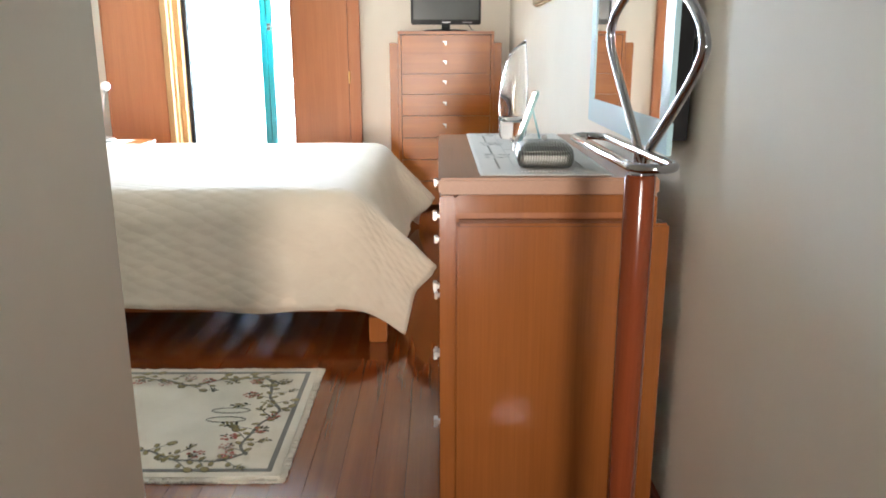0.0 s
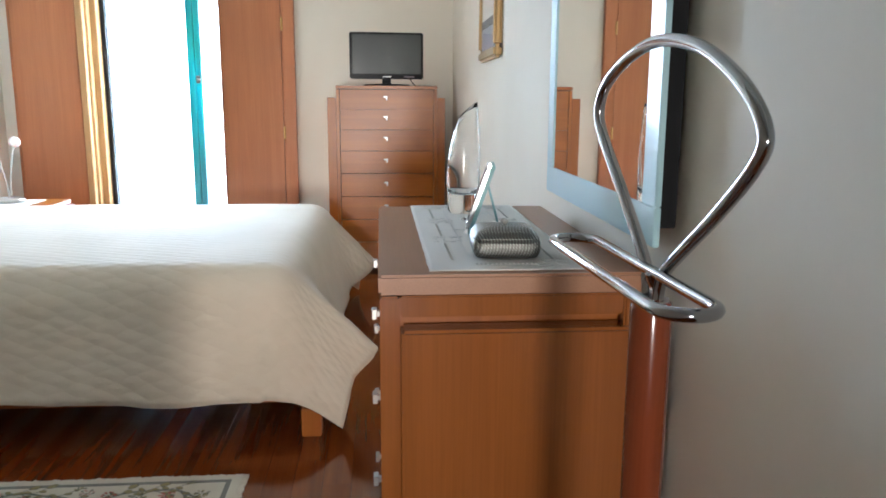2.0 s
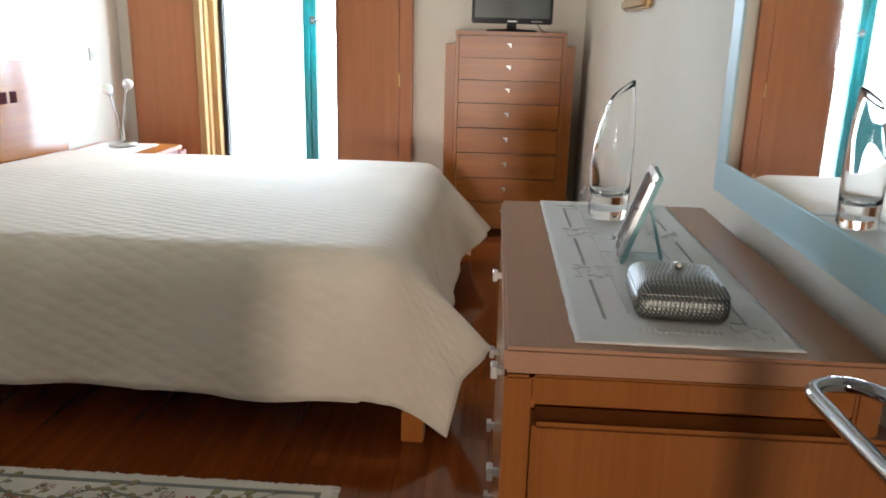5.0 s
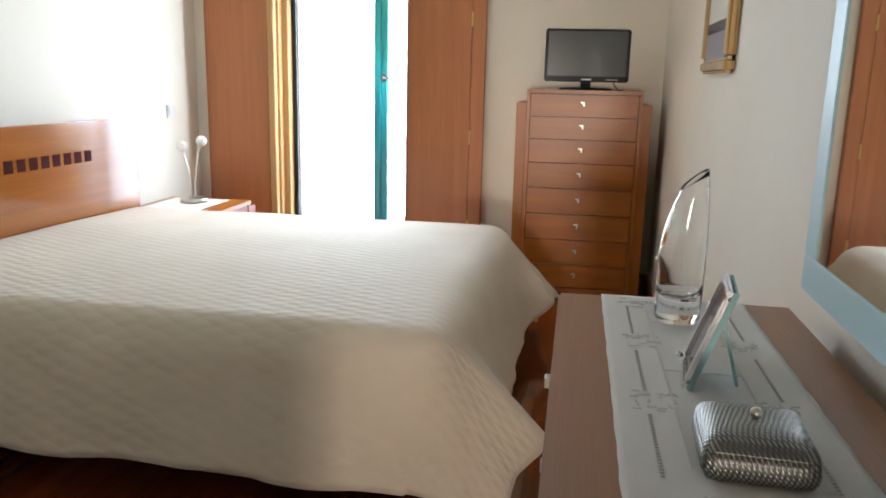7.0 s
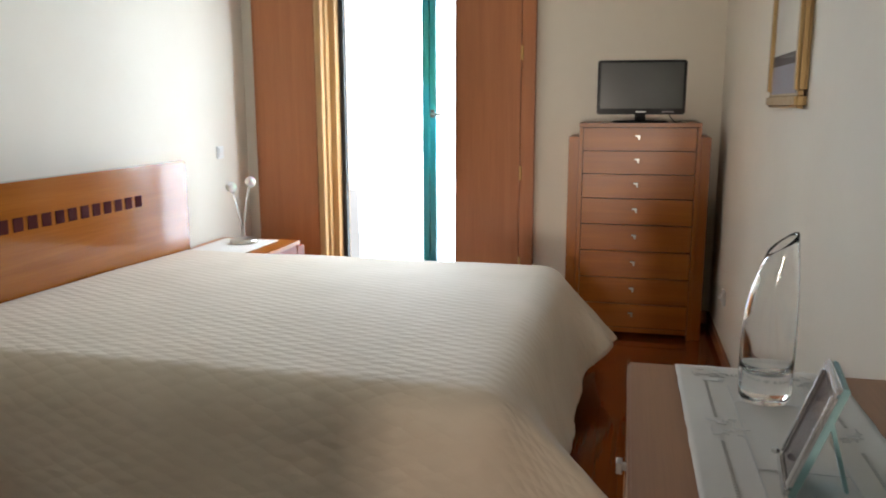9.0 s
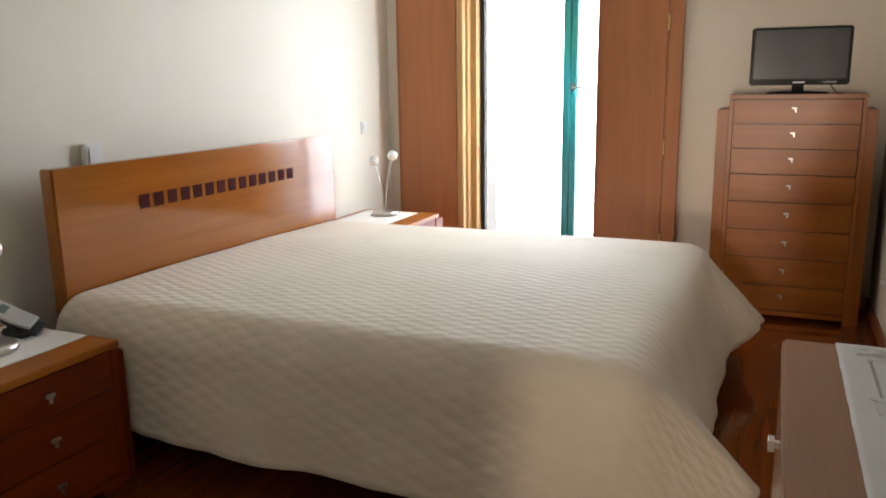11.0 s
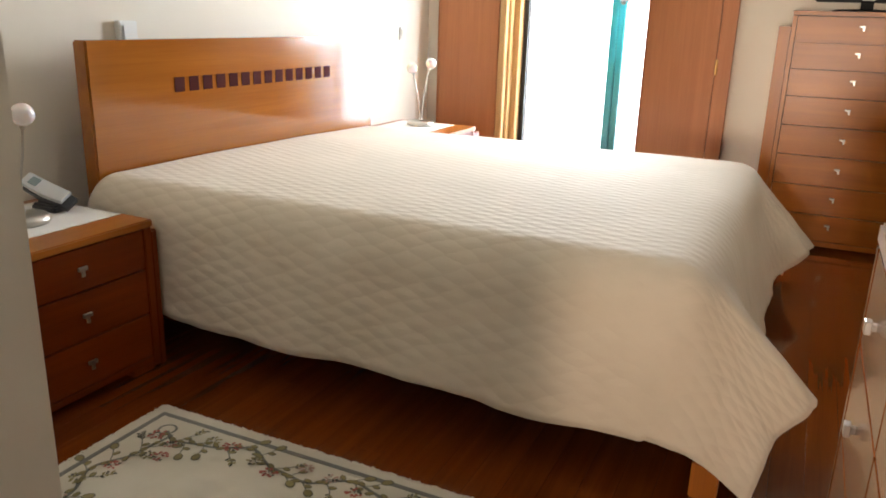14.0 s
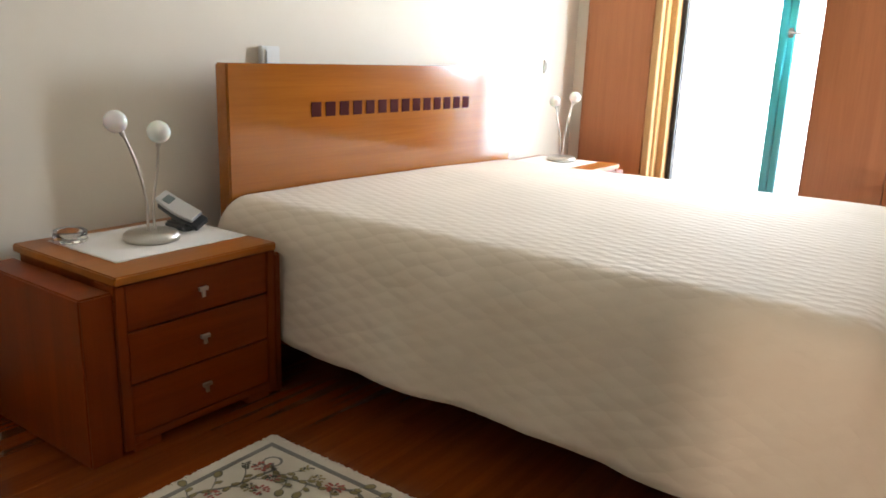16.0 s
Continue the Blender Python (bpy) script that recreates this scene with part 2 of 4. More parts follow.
MATTE_BLACK = mat("matte_black_plastic", (0.012, 0.012, 0.013), 0.75, Specular_IOR_Level=0.2)
CHARCOAL = mat("charcoal_plastic", (0.035, 0.037, 0.042), 0.4)
LCD = mat("grey_lcd", (0.2, 0.25, 0.25), 0.25)
STONE = plaster("balcony_render", (0.75, 0.73, 0.7), (0.7, 0.68, 0.64))
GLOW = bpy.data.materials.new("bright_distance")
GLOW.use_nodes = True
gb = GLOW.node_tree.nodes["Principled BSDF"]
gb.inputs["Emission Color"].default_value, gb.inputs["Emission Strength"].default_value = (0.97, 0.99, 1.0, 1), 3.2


# ---- mesh helpers ----
def boxes(*specs, bevel=0.003, segments=2):
    """A bmesh of bevelled boxes, each x0, x1, y0, y1, z0, z1."""
    bm = bmesh.new()
    for x0, x1, y0, y1, z0, z1 in specs:
        r = bmesh.ops.create_cube(bm, size=1.0)
        for v in r["verts"]:
            v.co = Vector(((x0 + x1) / 2 + v.co.x * (x1 - x0), (y0 + y1) / 2 + v.co.y * (y1 - y0), (z0 + z1) / 2 + v.co.z * (z1 - z0)))
    if bevel:
        bmesh.ops.bevel(bm, geom=bm.edges[:], offset=bevel, segments=segments, affect="EDGES", clamp_overlap=True)
    return bm


def lathe(profile, steps=32, sx=1.0, sy=1.0, at=(0, 0, 0)):
    """A turned shape from rings of (radius, z)."""
    bm = bmesh.new()
    rings = []
    for r, z in profile:
        if r < 1e-6:
            rings.append([bm.verts.new((at[0], at[1], at[2] + z))])
        else:
            rings.append([bm.verts.new((at[0] + r * sx * math.cos(2 * math.pi * k / steps), at[1] + r * sy * math.sin(2 * math.pi * k / steps), at[2] + z)) for k in range(steps)])
    for a, b in zip(rings, rings[1:]):
        for k in range(steps):
            j = (k + 1) % steps
            if len(a) == 1 and len(b) == 1:
                continue
            if len(a) == 1:
                bm.faces.new((a[0], b[j], b[k]))
            elif len(b) == 1:
                bm.faces.new((a[k], a[j], b[0]))
            else:
                bm.faces.new((a[k], a[j], b[j], b[k]))
    bmesh.ops.recalc_face_normals(bm, faces=bm.faces[:])
    return bm


def smooth_path(pts, closed=False, n=8):
    """Catmull-Rom through a few points."""
    pts = [Vector(p) for p in pts]
    out, m = [], len(pts)
    for i in range(m if closed else m - 1):
        if closed:
            a, b, c, d = pts[(i - 1) % m], pts[i], pts[(i + 1) % m], pts[(i + 2) % m]
        else:
            a, b, c, d = pts[max(i - 1, 0)], pts[i], pts[i + 1], pts[min(i + 2, m - 1)]
        for k in range(n):
            t = k / n
            out.append(0.5 * ((2 * b) + (c - a) * t + (2 * a - 5 * b + 4 * c - d) * t * t + (3 * b - a - 3 * c + d) * t ** 3))
    if not closed:
        out.append(pts[-1])
    return out


def tube(pts, radius, closed=False, sides=10):
    """A round bar along a path; radius may be a list."""
    bm = bmesh.new()
    n = len(pts)
    rings, up = [], Vector((0.3, 0.2, 0.93)).normalized()
    for i, p in enumerate(pts):
        a = pts[(i - 1) % n] if closed or i else p
        b = pts[(i + 1) % n] if closed or i < n - 1 else p
        d = (b - a).normalized()
        u = (up - up.dot(d) * d)
        u = u.normalized() if u.length > 1e-4 else d.orthogonal().normalized()
        up = u
        w = d.cross(u)
        r = radius[i] if isinstance(radius, (list, tuple)) else radius
        rings.append([bm.verts.new(p + r * (math.cos(2 * math.pi * k / sides) * u + math.sin(2 * math.pi * k / sides) * w)) for k in range(sides)])
    for i in range(n if closed else n - 1):
        a, b = rings[i], rings[(i + 1) % n]
        best = 0
        if closed and i == n - 1:
            best = min(range(sides), key=lambda s: sum((a[k].co - b[(k + s) % sides].co).length for k in range(sides)))
        for k in range(sides):
            bm.faces.new((a[k], a[(k + 1) % sides], b[(k + 1 + best) % sides], b[(k + best) % sides]))
    if not closed:
        bm.faces.new(rings[0][::-1])
        bm.faces.new(rings[-1])
    bmesh.ops.recalc_face_normals(bm, faces=bm.faces[:])
    return bm


def mesh_of(name, bm, material, smooth=False):
    me = bpy.data.meshes.new(name)
    bm.to_mesh(me)
    bm.free()
    me.materials.append(material)
    if smooth:
        me.polygons.foreach_set("use_smooth", [True] * len(me.polygons))
    return me


def part(name, bm, material, parent, label="", smooth=False):
    ob = new(name, mesh_of(name, bm, material, smooth))
    ob.parent = parent
    return tagged(ob, label)


def piece(name, me, parent, at=(0, 0, 0), turn=0.0):
    """One more object on a shared mesh."""
    ob = new(name, me)
    ob.parent, ob.location, ob.rotation_euler = parent, at, (0, 0, turn)
    return ob


def thing(name, at, label, category, group="", turn=0.0):
    ob = new(name)
    ob.location, ob.rotation_euler = at, (0, 0, radians(turn))
    ob.empty_display_size = 0.1
    return tagged(ob, label, category, group)


def solid(name, bm, material, label, category, smooth=False, kind="", group=""):
    return tagged(new(name, mesh_of(name, bm, material, smooth)), label, category, group, kind)


def setting(name, bm, material, label, category):
    return solid(name, bm, material, label, category, False, "structure")


# ---- room shell ----
XL, XR, YF, YN, YH, TOP = -2.655, 0.545, 3.95, -0.805, -8.0, 2.6
JX = -0.585
setting("wall_east", boxes((XR, XR + 0.15, YH - 0.15, YF + 0.3, 0, TOP), bevel=0), WALL, "cream painted plaster wall behind the dresser", "wall")
setting("wall_west", boxes((XL - 0.15, XL, YN - 0.12, YF + 0.3, 0, TOP), bevel=0), WALL, "cream painted plaster wall behind the headboard", "wall")
OX0, OX1, OZ = -2.06, -1.1, 2.3
setting("wall_north", boxes((XL, OX0, YF, YF + 0.3, 0, TOP), (OX1, XR, YF, YF + 0.3, 0, TOP), (OX0, OX1, YF, YF + 0.3, OZ, TOP), bevel=0), WALL, "cream painted wall with the balcony door opening", "wall")
setting("wall_south", boxes((XL, JX, YN - 0.12, YN, 0, TOP), (JX - 0.12, JX, YH, YN - 0.12, 0, TOP), bevel=0), WALL, "cream painted wall with a plain corner at the entrance", "wall")
setting("wall_hall", boxes((JX, -0.56, YH - 0.15, YH, 0, TOP), (0.32, XR, YH - 0.15, YH, 0, TOP), (-0.56, 0.32, YH - 0.15, YH, 0, 0.4), (-0.56, 0.32, YH - 0.15, YH, 1.3, TOP), bevel=0), WALL, "cream painted hall end wall with a small window", "wall")
setting("ceiling", boxes((XL - 0.15, XR + 0.15, YN - 0.12, YF + 0.3, TOP, TOP + 0.12), (JX - 0.12, XR + 0.15, YH - 0.15, YN - 0.12, TOP, TOP + 0.12), bevel=0), CEILING, "white painted flat ceiling", "ceiling")
floor = setting("floor", boxes((XL - 0.15, XR + 0.15, YN - 0.12, YF + 0.3, -0.1, -0.012), (JX - 0.12, XR + 0.15, YH - 0.15, YN - 0.12, -0.1, -0.012), bevel=0), JOINT, "glossy reddish-brown varnished wood strip floor", "floor")


def skirting(name, spec, label):
    setting(name, boxes(spec, bevel=0.004), SKIRT, label, "baseboard")


skirting("baseboard", (XR - 0.016, XR, YH, YF, 0, 0.08), "reddish varnished wooden skirting board")
skirting("baseboard", (XL, XL + 0.016, YN, YF, 0, 0.08), "reddish varnished wooden skirting board")
skirting("baseboard", (-0.59, XR - 0.016, YF - 0.016, YF, 0, 0.08), "reddish varnished wooden skirting board")
skirting("baseboard", (XL + 0.016, JX - 0.01, YN, YN + 0.016, 0, 0.08), "reddish varnished wooden skirting board")

# balcony outside
setting("ground", boxes((-40, 40, YF + 0.3, 60, -0.35, -0.1), bevel=0), STONE, "pale sunlit balcony and ground outside", "ground")
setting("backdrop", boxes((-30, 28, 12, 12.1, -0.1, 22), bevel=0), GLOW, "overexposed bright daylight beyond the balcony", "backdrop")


# ---- balcony door and shutters ----
def balcony_door():
    d = tagged(new("door_1"), "teal aluminium glazed balcony door with a chrome lever", "balcony door", "", "structure")
    d.location = (0, 0, 0)
    y0, y1 = 4.1, 4.15
    # left frame edge in black, its shade given as colour; the rest is teal
    part("frame", boxes((-1.995, -1.965, y0 - 0.01, y1, 0.0, OZ), bevel=0.004), FRAME_SHADE, d, "black shaded frame edge")
    part("frame", boxes((-1.15, OX1, y0 - 0.01, y1, 0, OZ), bevel=0.004), TEAL, d)
    part("frame", boxes((-1.965, -1.15, y0 - 0.01, y1, OZ - 0.06, OZ), (-1.965, -1.15, y0 - 0.01, y1, 0, 0.05), bevel=0.004), TEAL, d)
    part("stile", boxes((-1.395, -1.345, y0 - 0.02, y1 - 0.005, 0.05, OZ - 0.06), bevel=0.006), TEAL, d, "teal meeting stile")
    part("stile", boxes((-1.345, -1.302, y0 - 0.005, y1, 0.05, OZ - 0.06), bevel=0.006), TEAL, d, "teal meeting stile")
    part("pane", boxes((-1.965, -1.395, y0 + 0.018, y0 + 0.024, 0.05, OZ - 0.06), bevel=0), PANE, d).visible_shadow = False
    part("pane", boxes((-1.302, -1.15, y0 + 0.018, y0 + 0.024, 0.05, OZ - 0.06), bevel=0), PANE, d).visible_shadow = False
    h = part("lever_handle", boxes((-1.34, -1.31, y0 - 0.017, y0 - 0.005, 1.305, 1.36), bevel=0.005), CHROME, d, "chrome lever handle")
    part("lever", tube(smooth_path([(-1.325, y0 - 0.01, 1.33), (-1.325, y0 - 0.06, 1.332), (-1.30, y0 - 0.068, 1.332), (-1.2, y0 - 0.066, 1.324)]), 0.009), CHROME, h)


balcony_door()
LEAF = dict(z0=0.02, z1=2.32)


def jamb_lining():
    """The stepped wooden lining of the opening, its mouldings one behind the other."""
    j = tagged(new("trim"), "pale pine stepped door lining lit by the sun", "door lining", "", "structure")
    for x0, x1, ya, yb in ((-2.1, -2.056, 3.90, 3.97), (-2.07, -2.04, 3.955, 4.03), (-2.05, -1.998, 4.015, 4.25)):
        part("moulding", boxes((x0, x1, ya, yb, 0, OZ), bevel=0.005), JAMB_SUNLIT, j)
    part("head_lining", boxes((OX0, OX1, 3.94, 4.09, OZ - 0.02, OZ), bevel=0.003), JAMB_SUNLIT, j)
    part("side_lining", boxes((OX1 - 0.012, OX1, 3.94, 4.09, 0, OZ - 0.02), bevel=0.003), JAMB_SUNLIT, j)


jamb_lining()


def shutter_leaf(name, x0, x1, hinge_x, label):
    s = tagged(new(name), label, "shutter", "wooden shutters", "structure")
    part("panel", boxes((x0, x1, 3.90, 3.948, LEAF["z0"], LEAF["z1"]), bevel=0.004), SHUTTER, s)
    part("edge_strip", boxes((x0 - 0.001, x0 + 0.014, 3.893, 3.902, LEAF["z0"], LEAF["z1"]), bevel=0.003), SHUTTER, s)
    if hinge_x:
        part("frame", boxes((x1 + 0.004, -0.598, 3.888, 3.948, 0, LEAF["z1"] + 0.06), bevel=0.006), SHUTTER, s)
        for z in (0.35, 0.953, 1.716, 2.15):
            part("hinge", tube([Vector((hinge_x, 3.886, z - 0.045)), Vector((hinge_x, 3.886, z + 0.045))], 0.008), BRASS, s, "small brass barrel hinge")
    return s


shutter_leaf("shutter", -2.553, -2.102, None, "reddish mahogany shutter leaf folded flat on the wall")
shutter_leaf("shutter", -1.122, -0.692, -0.684, "reddish mahogany shutter leaf with brass hinges, folded open")


# ---- furniture ----
def square_knob(parent, x, y, z, along, size=0.026, material=SATIN):
    """A small square bar knob with a stem; along: the way it points."""
    s, d = size, (0.018 if along == "-x" else 0.022)
    if along == "-y":
        specs = ((x - s / 2, x + s / 2, y - d, y - d + 0.009, z + s * 0.15, z + s * 0.5), (x + s * 0.1, x + s * 0.45, y - d + 0.001, y - d + 0.008, z - s * 0.5, z + s * 0.2), (x - 0.004, x + 0.004, y - d + 0.008, y + 0.001, z + 0.0, z + 0.008))
    elif along == "+x":
        specs = ((x + d - 0.009, x + d, y - s / 2, y + s / 2, z + s * 0.1, z + s * 0.5), (x + d - 0.008, x + d - 0.001, y - s * 0.18, y + s * 0.18, z - s * 0.5, z + s * 0.15), (x - 0.001, x + d - 0.008, y - 0.004, y + 0.004, z, z + 0.008))
    else:
        specs = ((x - d, x - d + 0.011, y - s / 2, y + s / 2, z - s * 0.45, z + s * 0.45), (x - d + 0.010, x + 0.001, y - 0.006, y + 0.006, z - 0.006, z + 0.006))
    return part("knob", boxes(*specs, bevel=0.0012, segments=1), material, parent, "small square satin metal knob")


def dresser():
    d = thing("dresser", (0, 0, 0), "cherry wood dresser with a glossy top and square metal knobs", "dresser")
    y0, y1, x1 = -0.506, 0.416, 0.485
    part("top", boxes((0.0, x1, y0, y1, 0.838, 0.875), bevel=0.005), TOP_SHEEN, d)
    part("body", boxes((0.03, x1 - 0.004, y0 + 0.045, y1 - 0.045, 0.06, 0.836), bevel=0.002), CHERRY, d)
    for a, b in ((y0 + 0.001, y0 + 0.03), (y1 - 0.03, y1 - 0.001)):
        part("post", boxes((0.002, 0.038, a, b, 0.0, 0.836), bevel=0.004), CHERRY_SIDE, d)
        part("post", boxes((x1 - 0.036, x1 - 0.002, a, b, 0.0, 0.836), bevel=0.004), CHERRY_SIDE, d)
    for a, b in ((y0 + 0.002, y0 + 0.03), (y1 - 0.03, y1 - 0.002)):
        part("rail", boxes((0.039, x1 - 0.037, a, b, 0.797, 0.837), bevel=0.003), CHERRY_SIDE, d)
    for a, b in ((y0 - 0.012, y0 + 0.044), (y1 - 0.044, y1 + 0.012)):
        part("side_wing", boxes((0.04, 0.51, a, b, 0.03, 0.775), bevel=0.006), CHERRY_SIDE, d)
    rows = ((0.657, 0.832), (0.472, 0.652), (0.286, 0.467), (0.09, 0.281))
    ym = (y0 + y1) / 2
    for z0, z1 in rows:
        for a, b, k in ((y0 + 0.034, ym - 0.003, -0.3), (ym + 0.003, y1 - 0.034, 0.2)):
            f = part("drawer", boxes((0.003, 0.0295, a, b, z0, z1), bevel=0.002), CHERRY_FRONT, d)
            square_knob(f, 0.003, k, (z0 + z1) / 2 + 0.005, "-x", 0.024)
    part("plinth", boxes((0.03, x1 - 0.01, y0 + 0.02, y1 - 0.02, 0.0, 0.058), bevel=0.002), JOINT, d, "dark recessed plinth")


dresser()


def tall_chest():
    c = thing("tall_chest", (0, 0, 0), "tall narrow cherry wood chest of eight drawers", "chest of drawers")
    yf, yb = 3.52, 3.925
    part("top", boxes((-0.292, 0.4, yf, yb, 1.262, 1.285), bevel=0.003), CHERRY_X, c)
    part("body", boxes((-0.266, 0.374, yf + 0.04, yb, 0.05, 1.26), bevel=0.002), CHERRY, c)
    part("post", boxes((-0.29, -0.268, yf + 0.001, yb - 0.002, 0.0, 1.2605), bevel=0.003), CHERRY, c)
    part("post", boxes((0.376, 0.398, yf + 0.001, yb - 0.002, 0.0, 1.2605), bevel=0.003), CHERRY, c)
    part("side_wing", boxes((-0.352, -0.2915, yf + 0.014, yb - 0.004, 0.0, 1.205), bevel=0.004), CHERRY, c)
    part("side_wing", boxes((0.3995, 0.455, yf + 0.014, yb - 0.004, 0.0, 1.205), bevel=0.004), CHERRY, c)
    edges = (1.258, 1.124, 0.988, 0.844, 0.688, 0.528, 0.366, 0.206, 0.06)
    for hi, lo in zip(edges, edges[1:]):
        f = part("drawer", boxes((-0.2655, 0.3735, yf + 0.002, yf + 0.0395, lo + 0.003, hi - 0.0015), bevel=0.0015), CHERRY_X, c)
        square_knob(f, 0.045, yf + 0.002, (hi + lo) / 2 + 0.012, "-y", 0.028)
    part("apron", boxes((-0.266, 0.374, yf + 0.004, yf + 0.015, 0.028, 0.056), bevel=0.002), CHERRY_X, c)


tall_chest()


def nightstand(at, mirrored, label):
    """Three drawers between stepped side wings; its front looks along +x."""
    n = thing("nightstand", at, label, "nightstand", "nightstands")
    w, dep = 0.2835, 0.545
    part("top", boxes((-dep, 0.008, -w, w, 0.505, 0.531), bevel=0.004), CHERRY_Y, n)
    part("body", boxes((-dep + 0.004, -0.035, -w + 0.018, w - 0.018, 0.05, 0.504), bevel=0.002), STAND_SHADED_Z, n)
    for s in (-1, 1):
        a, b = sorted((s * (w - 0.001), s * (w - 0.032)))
        part("post", boxes((-0.1, 0.0, a, b, 0.012, 0.504), bevel=0.003), STAND_SHADED_Z, n)
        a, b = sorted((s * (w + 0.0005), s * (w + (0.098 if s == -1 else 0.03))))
        part("side_wing", boxes((-dep + 0.008, -0.006, a, b, 0.0, 0.488), bevel=0.005), STAND_SHADED_Z, n)
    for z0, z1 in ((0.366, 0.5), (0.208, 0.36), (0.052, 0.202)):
        f = part("drawer", boxes((-0.034, -0.004, -w + 0.034, w - 0.034, z0, z1), bevel=0.002), STAND_SHADED_Y, n)
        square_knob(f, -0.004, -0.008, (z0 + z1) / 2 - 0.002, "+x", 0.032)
    part("apron", boxes((-0.02, -0.002, -w + 0.033, w - 0.033, 0.026, 0.049), bevel=0.002), STAND_SHADED_Y, n)
    part("foot", boxes((-0.09, -0.004, -w + 0.033, -w + 0.12, 0, 0.025), bevel=0.002), STAND_SHADED_Z, n)
    part("foot", boxes((-0.09, -0.004, w - 0.12, w - 0.033, 0, 0.025), bevel=0.002), STAND_SHADED_Z, n)
    if mirrored:
        n.scale = (1, -1, 1)
    return n


nightstand((-2.06, 0.4205, 0), False, "cherry wood nightstand with three drawers and stepped sides")
nightstand((-2.06, 3.165, 0), True, "cherry wood nightstand beside the shutter, partly behind the bed")


def bed():
    b = thing("bed", (0, 0, 0), "cherry wood double bed with a tall inlaid headboard", "bed")
    h = part("headboard", boxes((-2.505, -2.44, 0.838, 2.79, 0.0, 1.083), bevel=0.006), CHERRY_GLOSS, b, "glossy cherry headboard with dark square inlays")
    sq = mesh_of("inlay", boxes((-0.001, 0.0015, -0.028, 0.028, -0.029, 0.029), bevel=0.0008, segments=1), WENGE)
    for k in range(14):
        piece("inlay", sq, h, (-2.4385, 1.274 + 0.0812 * k, 0.907))
    part("side_rail", boxes((-2.438, -0.33, 0.875, 0.9, 0.17, 0.32), bevel=0.004), CHERRY_X, b)
    part("side_rail", boxes((-2.438, -0.33, 2.7, 2.725, 0.17, 0.32), bevel=0.004), CHERRY_X, b)
    part("foot_rail", boxes((-0.36, -0.332, 0.9, 2.7, 0.17, 0.32), bevel=0.004), CHERRY_Y, b)
    for x0, x1, y0, y1 in ((-0.283, -0.212, 0.765, 0.845), (-0.283, -0.212, 2.755, 2.835), (-2.43, -2.36, 0.87, 0.93), (-2.43, -2.36, 2.67, 2.73)):
        part("leg", boxes((x0, x1, y0, y1, 0.0, 0.105), bevel=0.004), CHERRY, b)
    part("base_frame", boxes((-2.43, -0.25, 0.835, 0.9, 0.106, 0.169), (-2.43, -0.25, 2.7, 2.765, 0.106, 0.169), (-0.36, -0.3, 0.9, 2.7, 0.106, 0.169), bevel=0.004), CHERRY_X, b)
    slat = mesh_of("slat", boxes((-0.045, 0.045, -0.925, 0.925, 0, 0.02), bevel=0.003, segments=1), CHERRY_Y)
    for k in range(12):
        piece("slat", slat, b, (-2.3 + 0.18 * k, 1.8, 0.29))
    part("mattress", boxes((-2.43, -0.41, 0.89, 2.71, 0.322, 0.575), bevel=0.09, segments=5), MATTRESS, b, "mattress under the bedspread")


bed()


